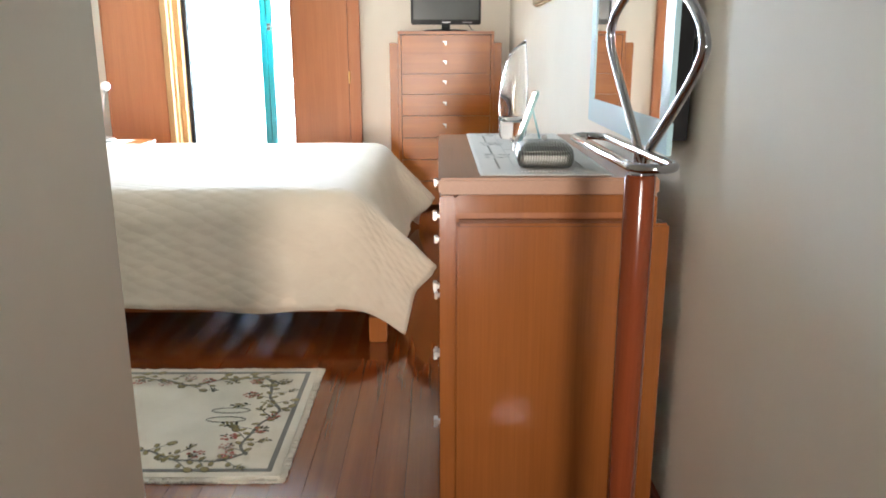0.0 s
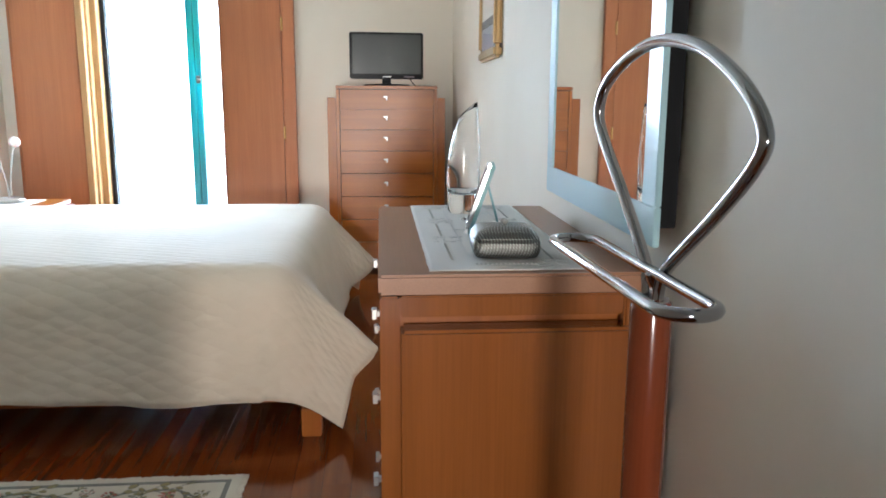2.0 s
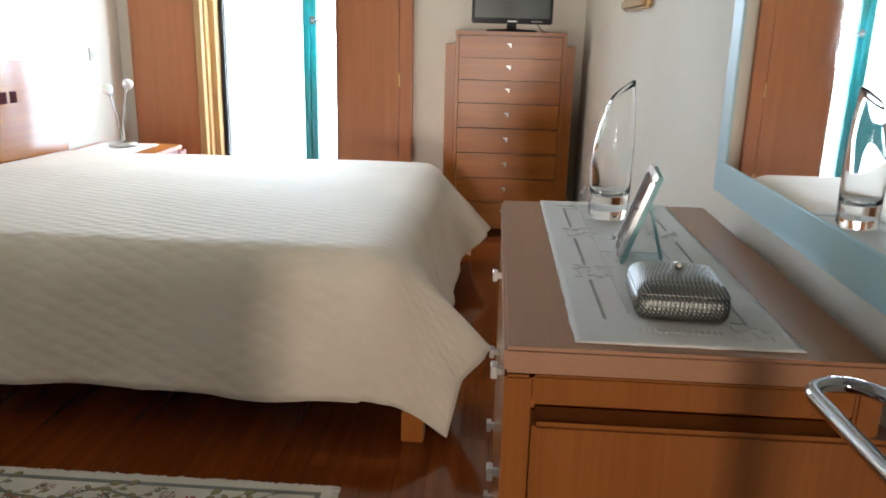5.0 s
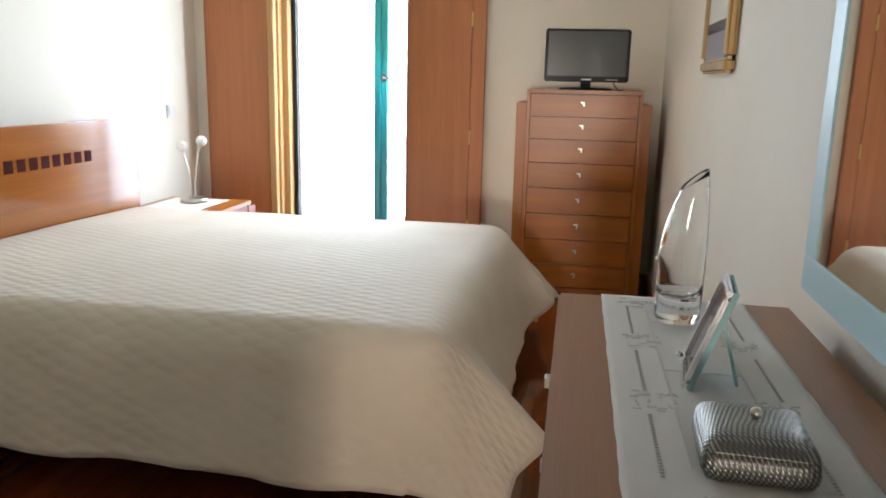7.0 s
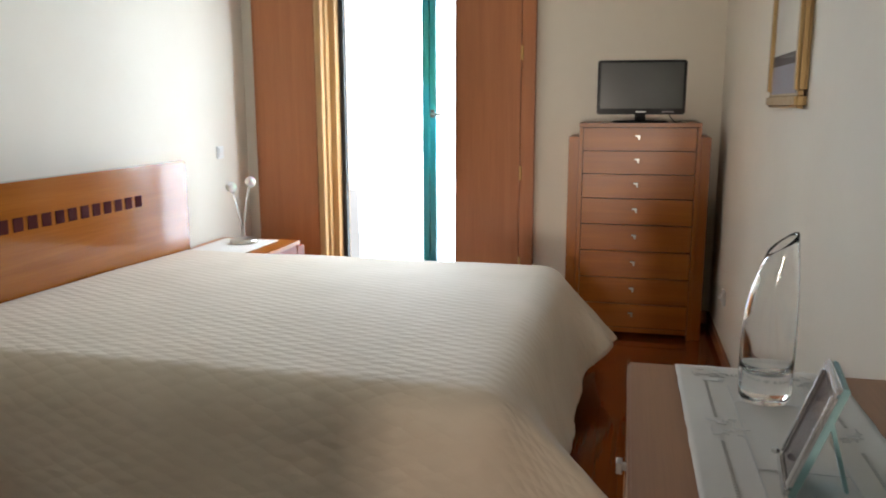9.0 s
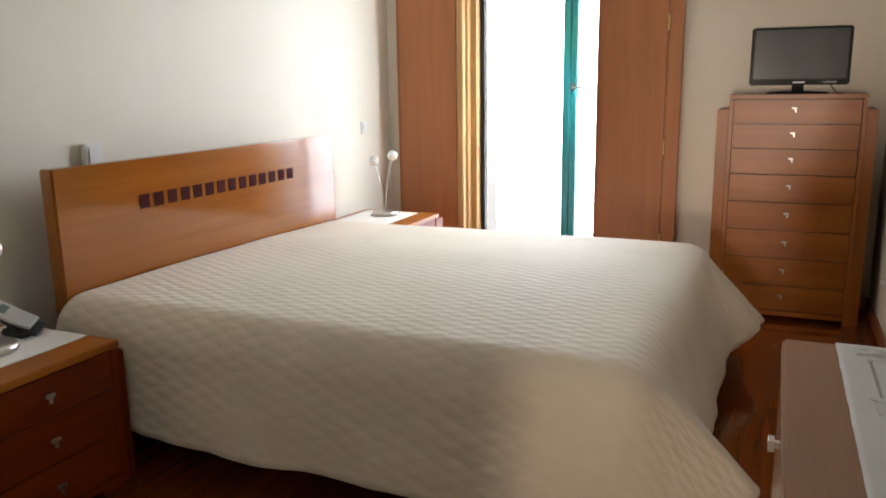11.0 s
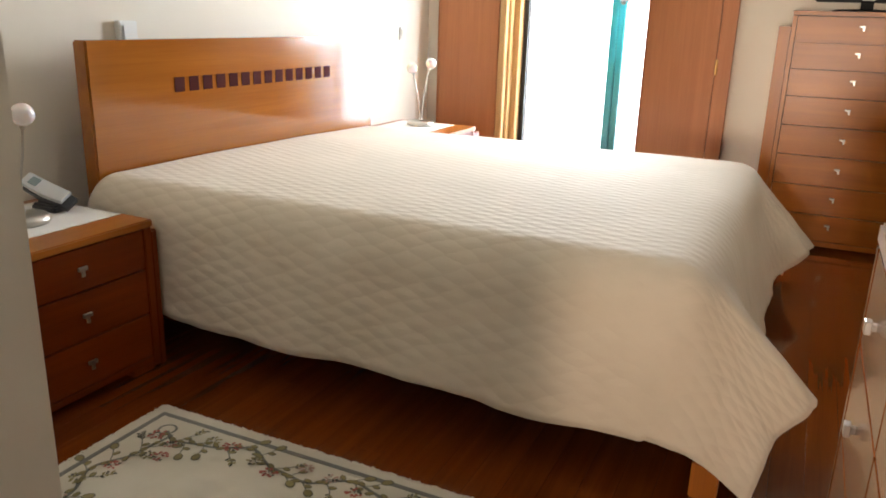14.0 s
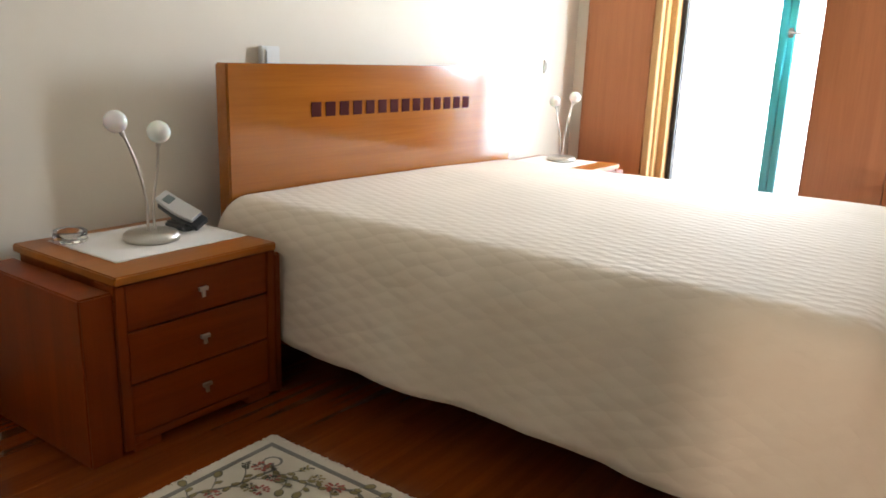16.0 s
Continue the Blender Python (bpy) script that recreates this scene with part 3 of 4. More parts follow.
def bedspread():
    """A flat quilt laid over the bed: every point of the cloth hangs from the nearest edge of the bed's top."""
    xa, xc, y0, y1, z_near, r0 = -2.425, -0.415, 0.905, 2.715, 0.606, 0.14
    near_l, foot_l = 0.526, 0.53
    step = 0.0205
    nx, ny = int((xc + foot_l - xa) / step) + 1, int((y1 - y0 + 2 * near_l) / step) + 1
    bm = bmesh.new()
    uv = bm.loops.layers.uv.new("cloth")
    grid, flat = [], {}
    for i in range(nx + 1):
        row = []
        for j in range(ny + 1):
            X = xa + (xc + foot_l - xa) * i / nx
            Y = y0 - near_l + (y1 - y0 + 2 * near_l) * j / ny
            cx, cy = min(X, xc), min(max(Y, y0), y1)
            ox, oy = X - cx, Y - cy
            r = math.hypot(ox, oy)
            along = (X - xa) / (xc - xa)
            ztop = z_near - 0.03 * (cy - y0) / (y1 - y0)
            crown = 0.008 * math.sin(math.pi * (cy - y0) / (y1 - y0)) + 0.004 * noise.noise(Vector((X * 2.2, Y * 2.2, 0)))
            if r < 1e-6:
                p = Vector((X, Y, ztop + crown))
            else:
                side = -1 if oy < 0 else 1
                th = math.atan2(ox, abs(oy)) if abs(oy) > 1e-9 else math.pi / 2
                if abs(oy) < 1e-9:
                    near, far = math.exp(-((cy - y0 - 0.01) / 0.21) ** 2), math.exp(-((y1 - 0.06 - cy) / 0.17) ** 2)
                    phi = radians(17 + 29 * near + 24 * far)
                else:
                    s2 = math.sin(2 * th) ** 2
                    r *= 1 - 0.095 * s2
                    f = th / (math.pi / 2)
                    phi = radians((3 + 5 * along) * (1 - f) + 45 * f ** 1.35)
                    th += radians(12) * math.sin(2 * th)
                if ox < 1e-9:
                    wave = math.sin(X * 7.1 + 0.6) * 0.5 + math.sin(X * 15.3) * 0.28 + 0.4 * noise.noise(Vector((X * 4, side, 0)))
                    r *= 1 + 0.035 * (along - 0.4) + 0.02 * wave * (r / near_l)
                    phi += radians(2.2) * wave
                else:
                    phi += radians(2.0) * noise.noise(Vector((X * 3, Y * 5, 3)))
                turn = math.pi / 2 - phi
                ra = r0 * turn
                if r <= ra:
                    a = r / r0
                    out, drop = r0 * math.sin(a), r0 * (1 - math.cos(a))
                else:
                    out = r0 * math.sin(turn) + (r - ra) * math.sin(phi)
                    drop = r0 * (1 - math.cos(turn)) + (r - ra) * math.cos(phi)
                nxd, nyd = math.sin(th), side * math.cos(th)
                if abs(oy) < 1e-9:
                    nxd, nyd = 1.0, 0.0
                ripple = 0.006 * min(r / 0.4, 1.0) * noise.noise(Vector((X * 13, Y * 13, 7)))
                out += ripple
                p = Vector((cx + nxd * out, cy + nyd * out, max(ztop + crown - drop, 0.02)))
            v = bm.verts.new(p)
            flat[v] = (X, Y)
            row.append(v)
        grid.append(row)
    for i in range(nx):
        for j in range(ny):
            f = bm.faces.new((grid[i][j], grid[i + 1][j], grid[i + 1][j + 1], grid[i][j + 1]))
            for l in f.loops:
                l[uv].uv = flat[l.vert]
    edge = [v.co.copy() for v in [r[0] for r in grid]] + [v.co.copy() for v in grid[-1][1:]] + [v.co.copy() for v in [r[-1] for r in grid[::-1]][1:]]
    cover = thing("bedspread", (-1.4, 1.8, 0.0), "cream quilted cotton bedspread hanging over the bed's sides", "bedspread")
    for v in bm.verts:
        v.co -= Vector((-1.4, 1.8, 0.0))
    ob = part("quilt", bm, QUILT, cover, "", True)
    part("hem", tube([p - Vector((-1.4, 1.8, 0.0)) for p in edge], 0.0055, sides=6), QUILT, cover, "bound cream hem", True)
    md = ob.modifiers.new("thickness", "SOLIDIFY")
    md.thickness, md.offset = 0.007, 1.0


bedspread()


# ---- mirror, picture, television ----
def wall_mirror():
    m = thing("wall_mirror", (0.493, -0.07, 1.42), "large wall mirror in a pale blue frosted glass frame", "mirror", turn=-0.5)
    hw, hh, b = 0.462, 0.495, 0.072
    part("frame", boxes((-0.004, 0.008, -hw, hw, -hh, -hh + b), bevel=0.002), FROST, m, "pale blue frosted glass border")
    part("frame", boxes((-0.004, 0.008, -hw, hw, hh - b, hh), bevel=0.002), FROST, m, "pale blue frosted glass border")
    part("frame", boxes((-0.004, 0.008, -hw, -hw + b, -hh + b + 0.0005, hh - b - 0.0005), bevel=0.002), FROST, m, "pale blue frosted glass border")
    part("frame", boxes((-0.004, 0.008, hw - b, hw, -hh + b + 0.0005, hh - b - 0.0005), bevel=0.002), FROST, m, "pale blue frosted glass border")
    part("mirror_glass", boxes((-0.001, 0.005, -hw + b + 0.0005, hw - b - 0.0005, -hh + b + 0.0005, hh - b - 0.0005), bevel=0), MIRROR, m)
    # fills the gap to the wall; the gap's shade is in its black colour
    part("backing", boxes((0.009, 0.0475, -hw + 0.03, hw - 0.03, -hh + 0.03, hh - 0.03), bevel=0.002), MATTE_BLACK, m, "black backing board")


wall_mirror()


def framed_picture():
    p = thing("framed_picture", (0.544, 1.885, 1.72), "picture with a cream print in a gilt wooden frame", "picture")
    hw, hh, b = 0.275, 0.345, 0.05
    for y0, y1, z0, z1 in ((-hw, hw, -hh, -hh + b), (-hw, hw, hh - b, hh), (-hw, -hw + b, -hh + b, hh - b), (hw - b, hw, -hh + b, hh - b)):
        part("moulding", boxes((-0.038, 0, y0, y1, z0, z1), bevel=0.011, segments=3), GOLD, p)
    part("print", boxes((-0.024, -0.018, -hw + b, hw - b, -hh + b, hh - b), bevel=0), PRINT, p)
    # lilac-grey field along the picture's foot, with a dark brown band above it
    part("print_patch", boxes((-0.0255, -0.0242, -hw + b, hw - b, -hh + b, -hh + b + 0.1), bevel=0), LILAC_GREY, p, "lilac-grey lower field of the print")
    part("print_band", boxes((-0.0255, -0.0242, -hw + b, hw - b, -hh + b + 0.1005, -hh + b + 0.14), bevel=0), DARK_BROWN, p, "dark brown band across the print")
    part("glazing", boxes((-0.0285, -0.0265, -hw + b, hw - b, -hh + b, hh - b), bevel=0), PANE, p).visible_shadow = False


framed_picture()


def television():
    t = thing("television", (0.055, 3.66, 1.285), "small flat television with a glossy black frame, switched off", "television", turn=4)
    part("casing", boxes((-0.255, 0.255, -0.02, 0.02, 0.048, 0.362), bevel=0.008), BLACK, t)
    part("screen", boxes((-0.237, 0.237, -0.0225, -0.019, 0.083, 0.348), bevel=0.001), SCREEN, t, "dark grey glossy screen")
    part("back_cover", boxes((-0.17, 0.17, 0.02, 0.05, 0.08, 0.3), bevel=0.012), BLACK, t)
    part("neck", boxes((-0.03, 0.03, -0.005, 0.02, 0.012, 0.06), bevel=0.004), MATTE_BLACK, t)
    part("foot", lathe([(0, 0), (0.16, 0), (0.165, 0.004), (0.15, 0.011), (0.03, 0.016), (0, 0.016)], 40, 1.0, 0.55), MATTE_BLACK, t, "oval glossy stand", True)
    part("label", boxes((-0.03, 0.03, -0.0228, -0.0215, 0.06, 0.067), bevel=0), PHONE_SILVER, t)
    part("label", boxes((0.12, 0.19, -0.0228, -0.0215, 0.06, 0.067), bevel=0), LILAC_GREY, t, "pale sticker bar")
    part("power_cable", tube(smooth_path([(0.15, 0.03, 0.1), (0.17, 0.0, 0.04), (0.2, -0.01, 0.005), (0.24, 0.06, 0.005)]), 0.003), BLACK, t)


television()


# ---- valet stand ----
def valet_stand():
    v = thing("valet_stand", (0.295, -1.055, 0), "clothes valet stand, mahogany post with a chrome hanger", "valet stand")
    part("base", lathe([(0, 0), (0.14, 0), (0.145, 0.006), (0.14, 0.014), (0.04, 0.026), (0.03, 0.034), (0, 0.034)], 40), MAHOGANY, v, "", True)
    part("post", lathe([(0, 0.03), (0.0225, 0.03), (0.0225, 0.962), (0.021, 0.968), (0, 0.968)], 28), MAHOGANY, v, "polished mahogany post", True)
    part("cap", lathe([(0, 0.967), (0.0185, 0.967), (0.0185, 0.972), (0.012, 0.974), (0, 0.974)], 28), CHROME, v, "", True)
    # hanger loop nearly in the plane of the wall, turned a little towards the hall
    hook = [(0.012, 0.973), (0.014, 0.99), (0.026, 1.013), (0.1, 1.083), (0.158, 1.136), (0.176, 1.166), (0.158, 1.197), (0.1, 1.225), (0.02, 1.24), (-0.07, 1.229), (-0.145, 1.195), (-0.184, 1.158), (-0.178, 1.13), (-0.122, 1.08), (-0.034, 1.013), (-0.017, 0.99), (-0.014, 0.973)]
    part("hanger", tube(smooth_path([(-0.09 * y, y, z) for y, z in hook], n=6), 0.0068, sides=12), CHROME, v, "curved chrome hanger loop", True)
    loop = []
    for start, middle in ((0, 0.172), (math.pi, -0.151)):
        for k in range(13):
            a = start + math.pi * k / 12
            y = middle + 0.03 * math.sin(a)
            loop.append((-0.0335 - 0.039 * y + 0.0285 * math.cos(a), y, 1.003))
    part("trouser_bar", tube([Vector(p) for p in loop], 0.0062, closed=True, sides=12), CHROME, v, "long chrome trouser bar loop", True)
    part("bracket", tube([Vector((-0.008, -0.014, 1.003)), Vector((0.0, -0.012, 0.985))], 0.006), CHROME, v)


valet_stand()


# ---- things on the dresser ----
def table_runner():
    r = thing("table_runner", (0.24, -0.035, 0.8765), "white linen runner with openwork borders on the dresser", "table runner")
    hx, hy = 0.148, 0.447
    bm = bmesh.new()
    nx, ny = 30, 90
    g = [[bm.verts.new((-hx + 2 * hx * i / nx + 0.002 * noise.noise(Vector((j * 0.2, i, 0))) * (i in (0, nx)), -hy + 2 * hy * j / ny + 0.002 * noise.noise(Vector((i * 0.3, j, 5))) * (j in (0, ny)), 0.0012 * max(0, noise.noise(Vector((i * 0.12, j * 0.11, 2)))))) for j in range(ny + 1)] for i in range(nx + 1)]
    for i in range(nx):
        for j in range(ny):
            bm.faces.new((g[i][j], g[i + 1][j], g[i + 1][j + 1], g[i][j + 1]))
    cl = part("cloth", bm, LINEN, r, "", True)
    md = cl.modifiers.new("thickness", "SOLIDIFY")
    md.thickness, md.offset = 0.0015, 1.0
    slots = []
    for s in (-1, 1):
        for k in range(92):
            y = -0.38 + 0.0083 * k
            if abs((y + 0.0) % 0.27 - 0.135) > 0.045:
                slots.append((s * 0.098 - 0.0026, s * 0.098 + 0.0026, y - 0.0013, y + 0.0013, 0.002, 0.0031))
        for k in range(14):
            x = -0.055 + 0.0083 * k
            slots.append((x - 0.002, x + 0.002, s * 0.398 - 0.005, s * 0.398 + 0.005, 0.002, 0.0034))
    part("openwork", boxes(*slots, bevel=0), STITCH, r, "open drawn-thread stitches")["kind"] = "stuff"
    lace = []
    rnd = random.Random(5)
    for cx, cy in ((-0.085, -0.13), (-0.085, 0.14), (0.085, -0.13), (0.085, 0.14), (-0.09, 0.39), (0.09, 0.39), (0.09, -0.385)):
        for k in range(26):
            x, y = cx + rnd.uniform(-0.03, 0.03), cy + rnd.uniform(-0.035, 0.035)
            if rnd.random() < 0.5:
                lace.append((x - 0.006, x + 0.006, y - 0.001, y + 0.001, 0.002, 0.0033))
            else:
                lace.append((x - 0.001, x + 0.001, y - 0.006, y + 0.006, 0.002, 0.0033))
    part("lacework", boxes(*lace, bevel=0), LACE, r, "grey cutwork squares")["kind"] = "stuff"
    part("fold", boxes((-0.062, -0.0595, -0.33, 0.34, 0.0022, 0.0032), (0.0595, 0.062, -0.33, 0.34, 0.0022, 0.0032), (-0.058, 0.058, 0.0, 0.002, 0.0022, 0.0032), (-0.058, 0.058, 0.26, 0.262, 0.0022, 0.0032), bevel=0), LACE, r, "pressed stitched lines")


table_runner()


def trinket_box():
    b = thing("trinket_box", (0.2515, -0.333, 0.881), "silver woven metal trinket box with a ball knob", "box", turn=-3)
    hx, hy = 0.0665, 0.069

    def ring(bm, sx, sy, z, n=40, e=14.0):
        out = []
        for k in range(n):
            a = 2 * math.pi * k / n
            c, s = math.cos(a), math.sin(a)
            q = (abs(c) ** e + abs(s) ** e) ** (-1 / e)
            out.append(bm.verts.new((sx * c * q, sy * s * q, z)))
        return out

    def stack(rows):
        bm = bmesh.new()
        rings = [ring(bm, sx, sy, z) for sx, sy, z in rows]
        for a, c in zip(rings, rings[1:]):
            for k in range(40):
                j = (k + 1) % 40
                bm.faces.new((a[k], a[j], c[j], c[k]))
        bm.faces.new(rings[0][::-1])
        bm.faces.new(rings[-1])
        return bm

    part("body", stack([(hx * 0.84, hy * 0.86, 0), (hx * 0.92, hy * 0.93, 0.003), (hx * 0.98, hy * 0.98, 0.011), (hx, hy, 0.02), (hx * 0.995, hy * 0.99, 0.028), (hx * 0.96, hy * 0.96, 0.036)]), WEAVE, b, "", True)
    lid = part("lid", stack([(hx * 0.975, hy * 0.975, 0.0368), (hx * 0.96, hy * 0.95, 0.039), (hx * 0.87, hy * 0.86, 0.048), (hx * 0.7, hy * 0.68, 0.0545), (hx * 0.4, hy * 0.38, 0.0575), (hx * 0.13, hy * 0.12, 0.0565)]), WEAVE, b, "", True)
    part("knob", lathe([(0, 0.056), (0.004, 0.056), (0.0038, 0.0575), (0.0066, 0.0605), (0.0074, 0.0645), (0.0052, 0.0695), (0, 0.0705)], 20), NICKEL, lid, "small ball knob", True)


trinket_box()


def photo_frame():
    f = thing("photo_frame", (0.204, -0.062, 0.881), "silver standing photo frame with a mint green back", "photo frame", turn=-7)
    lean = Matrix.Rotation(radians(19), 4, "Y")

    def leaned(bm):
        bmesh.ops.transform(bm, matrix=lean, verts=bm.verts[:])
        return bm

    hw, h, b = 0.061, 0.17, 0.014
    part("frame", leaned(boxes((-0.004, 0.004, -hw, hw, 0.002, b + 0.002), (-0.004, 0.004, -hw, hw, h - b, h), (-0.004, 0.004, -hw, -hw + b, b + 0.002, h - b), (-0.004, 0.004, hw - b, hw, b + 0.002, h - b), bevel=0.003)), SILVER, f, "polished silver rim")
    part("photograph", leaned(boxes((0.0, 0.003, -hw + b, hw - b, b, h - b), bevel=0)), PHOTO, f, "faded mauve photograph")
    part("back", leaned(boxes((0.0042, 0.013, -hw + 0.001, hw - 0.001, 0.003, h - 0.001), bevel=0.002)), MINT, f, "mint green velvet back")
    strut = boxes((-0.0025, 0.0025, -0.02, 0.02, 0.0, 0.128), bevel=0.0015)
    bmesh.ops.transform(strut, matrix=Matrix.Translation((0.08, 0.0, 0.0005)) @ Matrix.Rotation(radians(-15), 4, "Y"), verts=strut.verts[:])
    part("strut", strut, MINT, f, "mint green hinged strut")
    part("ornament", lathe([(0, -0.006), (0.006, -0.002), (0.006, 0.002), (0, 0.006)], 12, at=(-0.005, hw - 0.014, 0.02)), SILVER, f, "small silver ornament", True)


photo_frame()


def vase():
    """An oval glass tube; one side leans in towards the mouth, which is cut on a slant."""
    bm = bmesh.new()
    n, steps, rings = 40, 26, []

    def ease(t):
        return max(0.0, (t - 0.3) / 0.7) ** 2.1

    def put(t, wall, floor_z):
        lo, hi = -0.036 - 0.003 * math.sin(math.pi * t) + 0.03 * ease(t), 0.049 + 0.003 * math.sin(math.pi * t) - 0.007 * ease(t)
        cx, rx, ry = (lo + hi) / 2, (hi - lo) / 2 - wall, 0.036 - 0.008 * ease(t) - wall
        row = []
        for k in range(n):
            c, s = math.cos(2 * math.pi * k / n), math.sin(2 * math.pi * k / n)
            z = floor_z + t * (0.278 + 0.019 * c - floor_z)
            row.append(bm.verts.new((cx + rx * c, ry * s, z)))
        return row

    for k in range(steps + 1):
        rings.append(put(k / steps, 0.006 if k == 0 else 0.0, 0.0))
    for k in range(steps, -1, -1):
        rings.append(put(k / steps, 0.0024 if k > 1 else (0.006 if k else 0.016), 0.05))
    for a, b in zip(rings, rings[1:]):
        for k in range(n):
            j = (k + 1) % n
            bm.faces.new((a[k], a[j], b[j], b[k]))
    bm.faces.new(rings[0][::-1])
    bm.faces.new(rings[-1])
    bmesh.ops.recalc_face_normals(bm, faces=bm.faces[:])
    ob = solid("vase", bm, GLASS, "tall clear glass vase with a slanted mouth", "vase", True)
    ob.location = (0.224, 0.24, 0.8806)


vase()


# ---- things on the nightstands ----
def lamp(at, turn, label):
    l = thing("bedside_lamp", at, label, "lamp", "bedside lamps", turn)
    part("base", lathe([(0, 0), (0.084, 0), (0.088, 0.006), (0.086, 0.018), (0.078, 0.026), (0.06, 0.03), (0, 0.031)], 44), NICKEL, l, "round brushed nickel base", True)
    for pts in ([(0, -0.012, 0.03), (-0.004, -0.008, 0.12), (-0.004, -0.03, 0.22), (0.0, -0.06, 0.3), (0.0, -0.082, 0.345)], [(0.004, 0.01, 0.03), (0.01, 0.006, 0.12), (0.03, 0.012, 0.22), (0.052, 0.004, 0.28), (0.066, -0.002, 0.315)]):
        path = smooth_path(pts)
        part("arm", tube(path, 0.0042), NICKEL, l, "thin bent nickel arm", True)
        e = path[-1]
        way = (path[-1] - path[-3]).normalized()
        sock = part("socket", tube([e - way * 0.012, e + way * 0.008], 0.008), NICKEL, l)
        c = e + way * 0.036
        part("globe", lathe([(0.034 * math.sin(math.pi * k / 16), -0.034 * math.cos(math.pi * k / 16)) for k in range(17)], 28, at=tuple(c)), OPAL, l, "small white opal glass globe", True)


lamp((-2.345, 0.447, 0.5345), 0, "nickel lamp with two white globes on bent arms")
lamp((-2.355, 3.265, 0.5345), 172, "nickel two-globe lamp on the nightstand by the shutter")


def place_mat(x0, x1, y0, y1, label):
    m = thing("doily", ((x0 + x1) / 2, (y0 + y1) / 2, 0.5315), label, "doily", "nightstand doilies")
    hx, hy, rnd = (x1 - x0) / 2, (y1 - y0) / 2, random.Random(3)
    bm = bmesh.new()
    nx, ny = 24, 30
    g = [[bm.verts.new((-hx + 2 * hx * i / nx + rnd.uniform(-0.002, 0.002), -hy + 2 * hy * j / ny + rnd.uniform(-0.002, 0.002), rnd.uniform(0, 0.0006))) for j in range(ny + 1)] for i in range(nx + 1)]
    for i in range(nx):
        for j in range(ny):
            bm.faces.new((g[i][j], g[i + 1][j], g[i + 1][j + 1], g[i][j + 1]))
    c = part("cloth", bm, LINEN, m, "", True)
    md = c.modifiers.new("thickness", "SOLIDIFY")
    md.thickness, md.offset = 0.0014, 1.0


place_mat(-2.555, -2.18, 0.22, 0.695, "white linen doily on the nightstand")
place_mat(-2.555, -2.18, 2.9, 3.4, "white linen doily on the far nightstand")


def ashtray():
    ob = solid("ashtray", lathe([(0, 0), (0.046, 0), (0.05, 0.004), (0.05, 0.034), (0.046, 0.036), (0.044, 0.03), (0.042, 0.01), (0, 0.009)], 36), GLASS, "round clear glass ashtray on the nightstand", "ashtray", True)
    ob.location = (-2.495, 0.262, 0.5345)


ashtray()


def cordless_phone():
    p = thing("cordless_phone", (-2.40, 0.60, 0.5345), "silver cordless phone resting in a charcoal charging base", "telephone")
    # long axis runs down to the bed, the face leans back towards the wall
    n = Vector((0.47, -0.36, 0.806)).normalized()
    a = (0.75 * Vector((0.6, 0.78, 0)) + 0.66 * Vector((0.624, -0.48, -0.6))).normalized()
    a = (a - a.dot(n) * n).normalized()
    tilt = Matrix((a, n.cross(a), n)).transposed().to_4x4()
    tilt.translation = (-0.005, 0.0, 0.068)

    def slab(x0, x1, w, thick, sag, lift):
        bm = bmesh.new()
        rows = []
        for k in range(13):
            t = k / 12
            x = x0 + (x1 - x0) * t
            z = lift - sag * math.sin(math.pi * t)
            hw = w * (0.88 + 0.12 * math.sin(math.pi * t))
            rows.append([bm.verts.new((x, s * hw, z + o)) for s, o in ((-1, 0.0), (-1, thick), (1, thick), (1, 0.0))])
        for r, q in zip(rows, rows[1:]):
            for k in range(4):
                j = (k + 1) % 4
                bm.faces.new((r[k], q[k], q[j], r[j]))
        bm.faces.new(rows[0])
        bm.faces.new(rows[-1][::-1])
        bmesh.ops.recalc_face_normals(bm, faces=bm.faces[:])
        bmesh.ops.transform(bm, matrix=tilt, verts=bm.verts[:])
        return bm

    base_part = part("charging_base", slab(-0.075, 0.094, 0.033, 0.02, 0.006, -0.022), CHARCOAL, p, "charcoal plastic base")
    part("base_foot", boxes((-0.06, 0.05, -0.03, 0.045, 0.0, 0.026), bevel=0.008), CHARCOAL, base_part)
    part("base_stem", boxes((-0.045, 0.01, -0.015, 0.025, 0.02, 0.062), bevel=0.006), CHARCOAL, base_part)
    h = part("handset", slab(-0.085, 0.07, 0.03, 0.017, 0.008, 0.0), PHONE_SILVER, p, "curved silver handset")
    for ob in (base_part, h):
        md = ob.modifiers.new("soft", "BEVEL")
        md.width, md.segments, md.limit_method = 0.004, 2, "ANGLE"
    lcd = boxes((-0.064, -0.034, -0.016, 0.016, 0.0125, 0.0165), bevel=0.0006, segments=1)
    bmesh.ops.transform(lcd, matrix=tilt, verts=lcd.verts[:])
    part("display", lcd, LCD, h, "grey display")


cordless_phone()


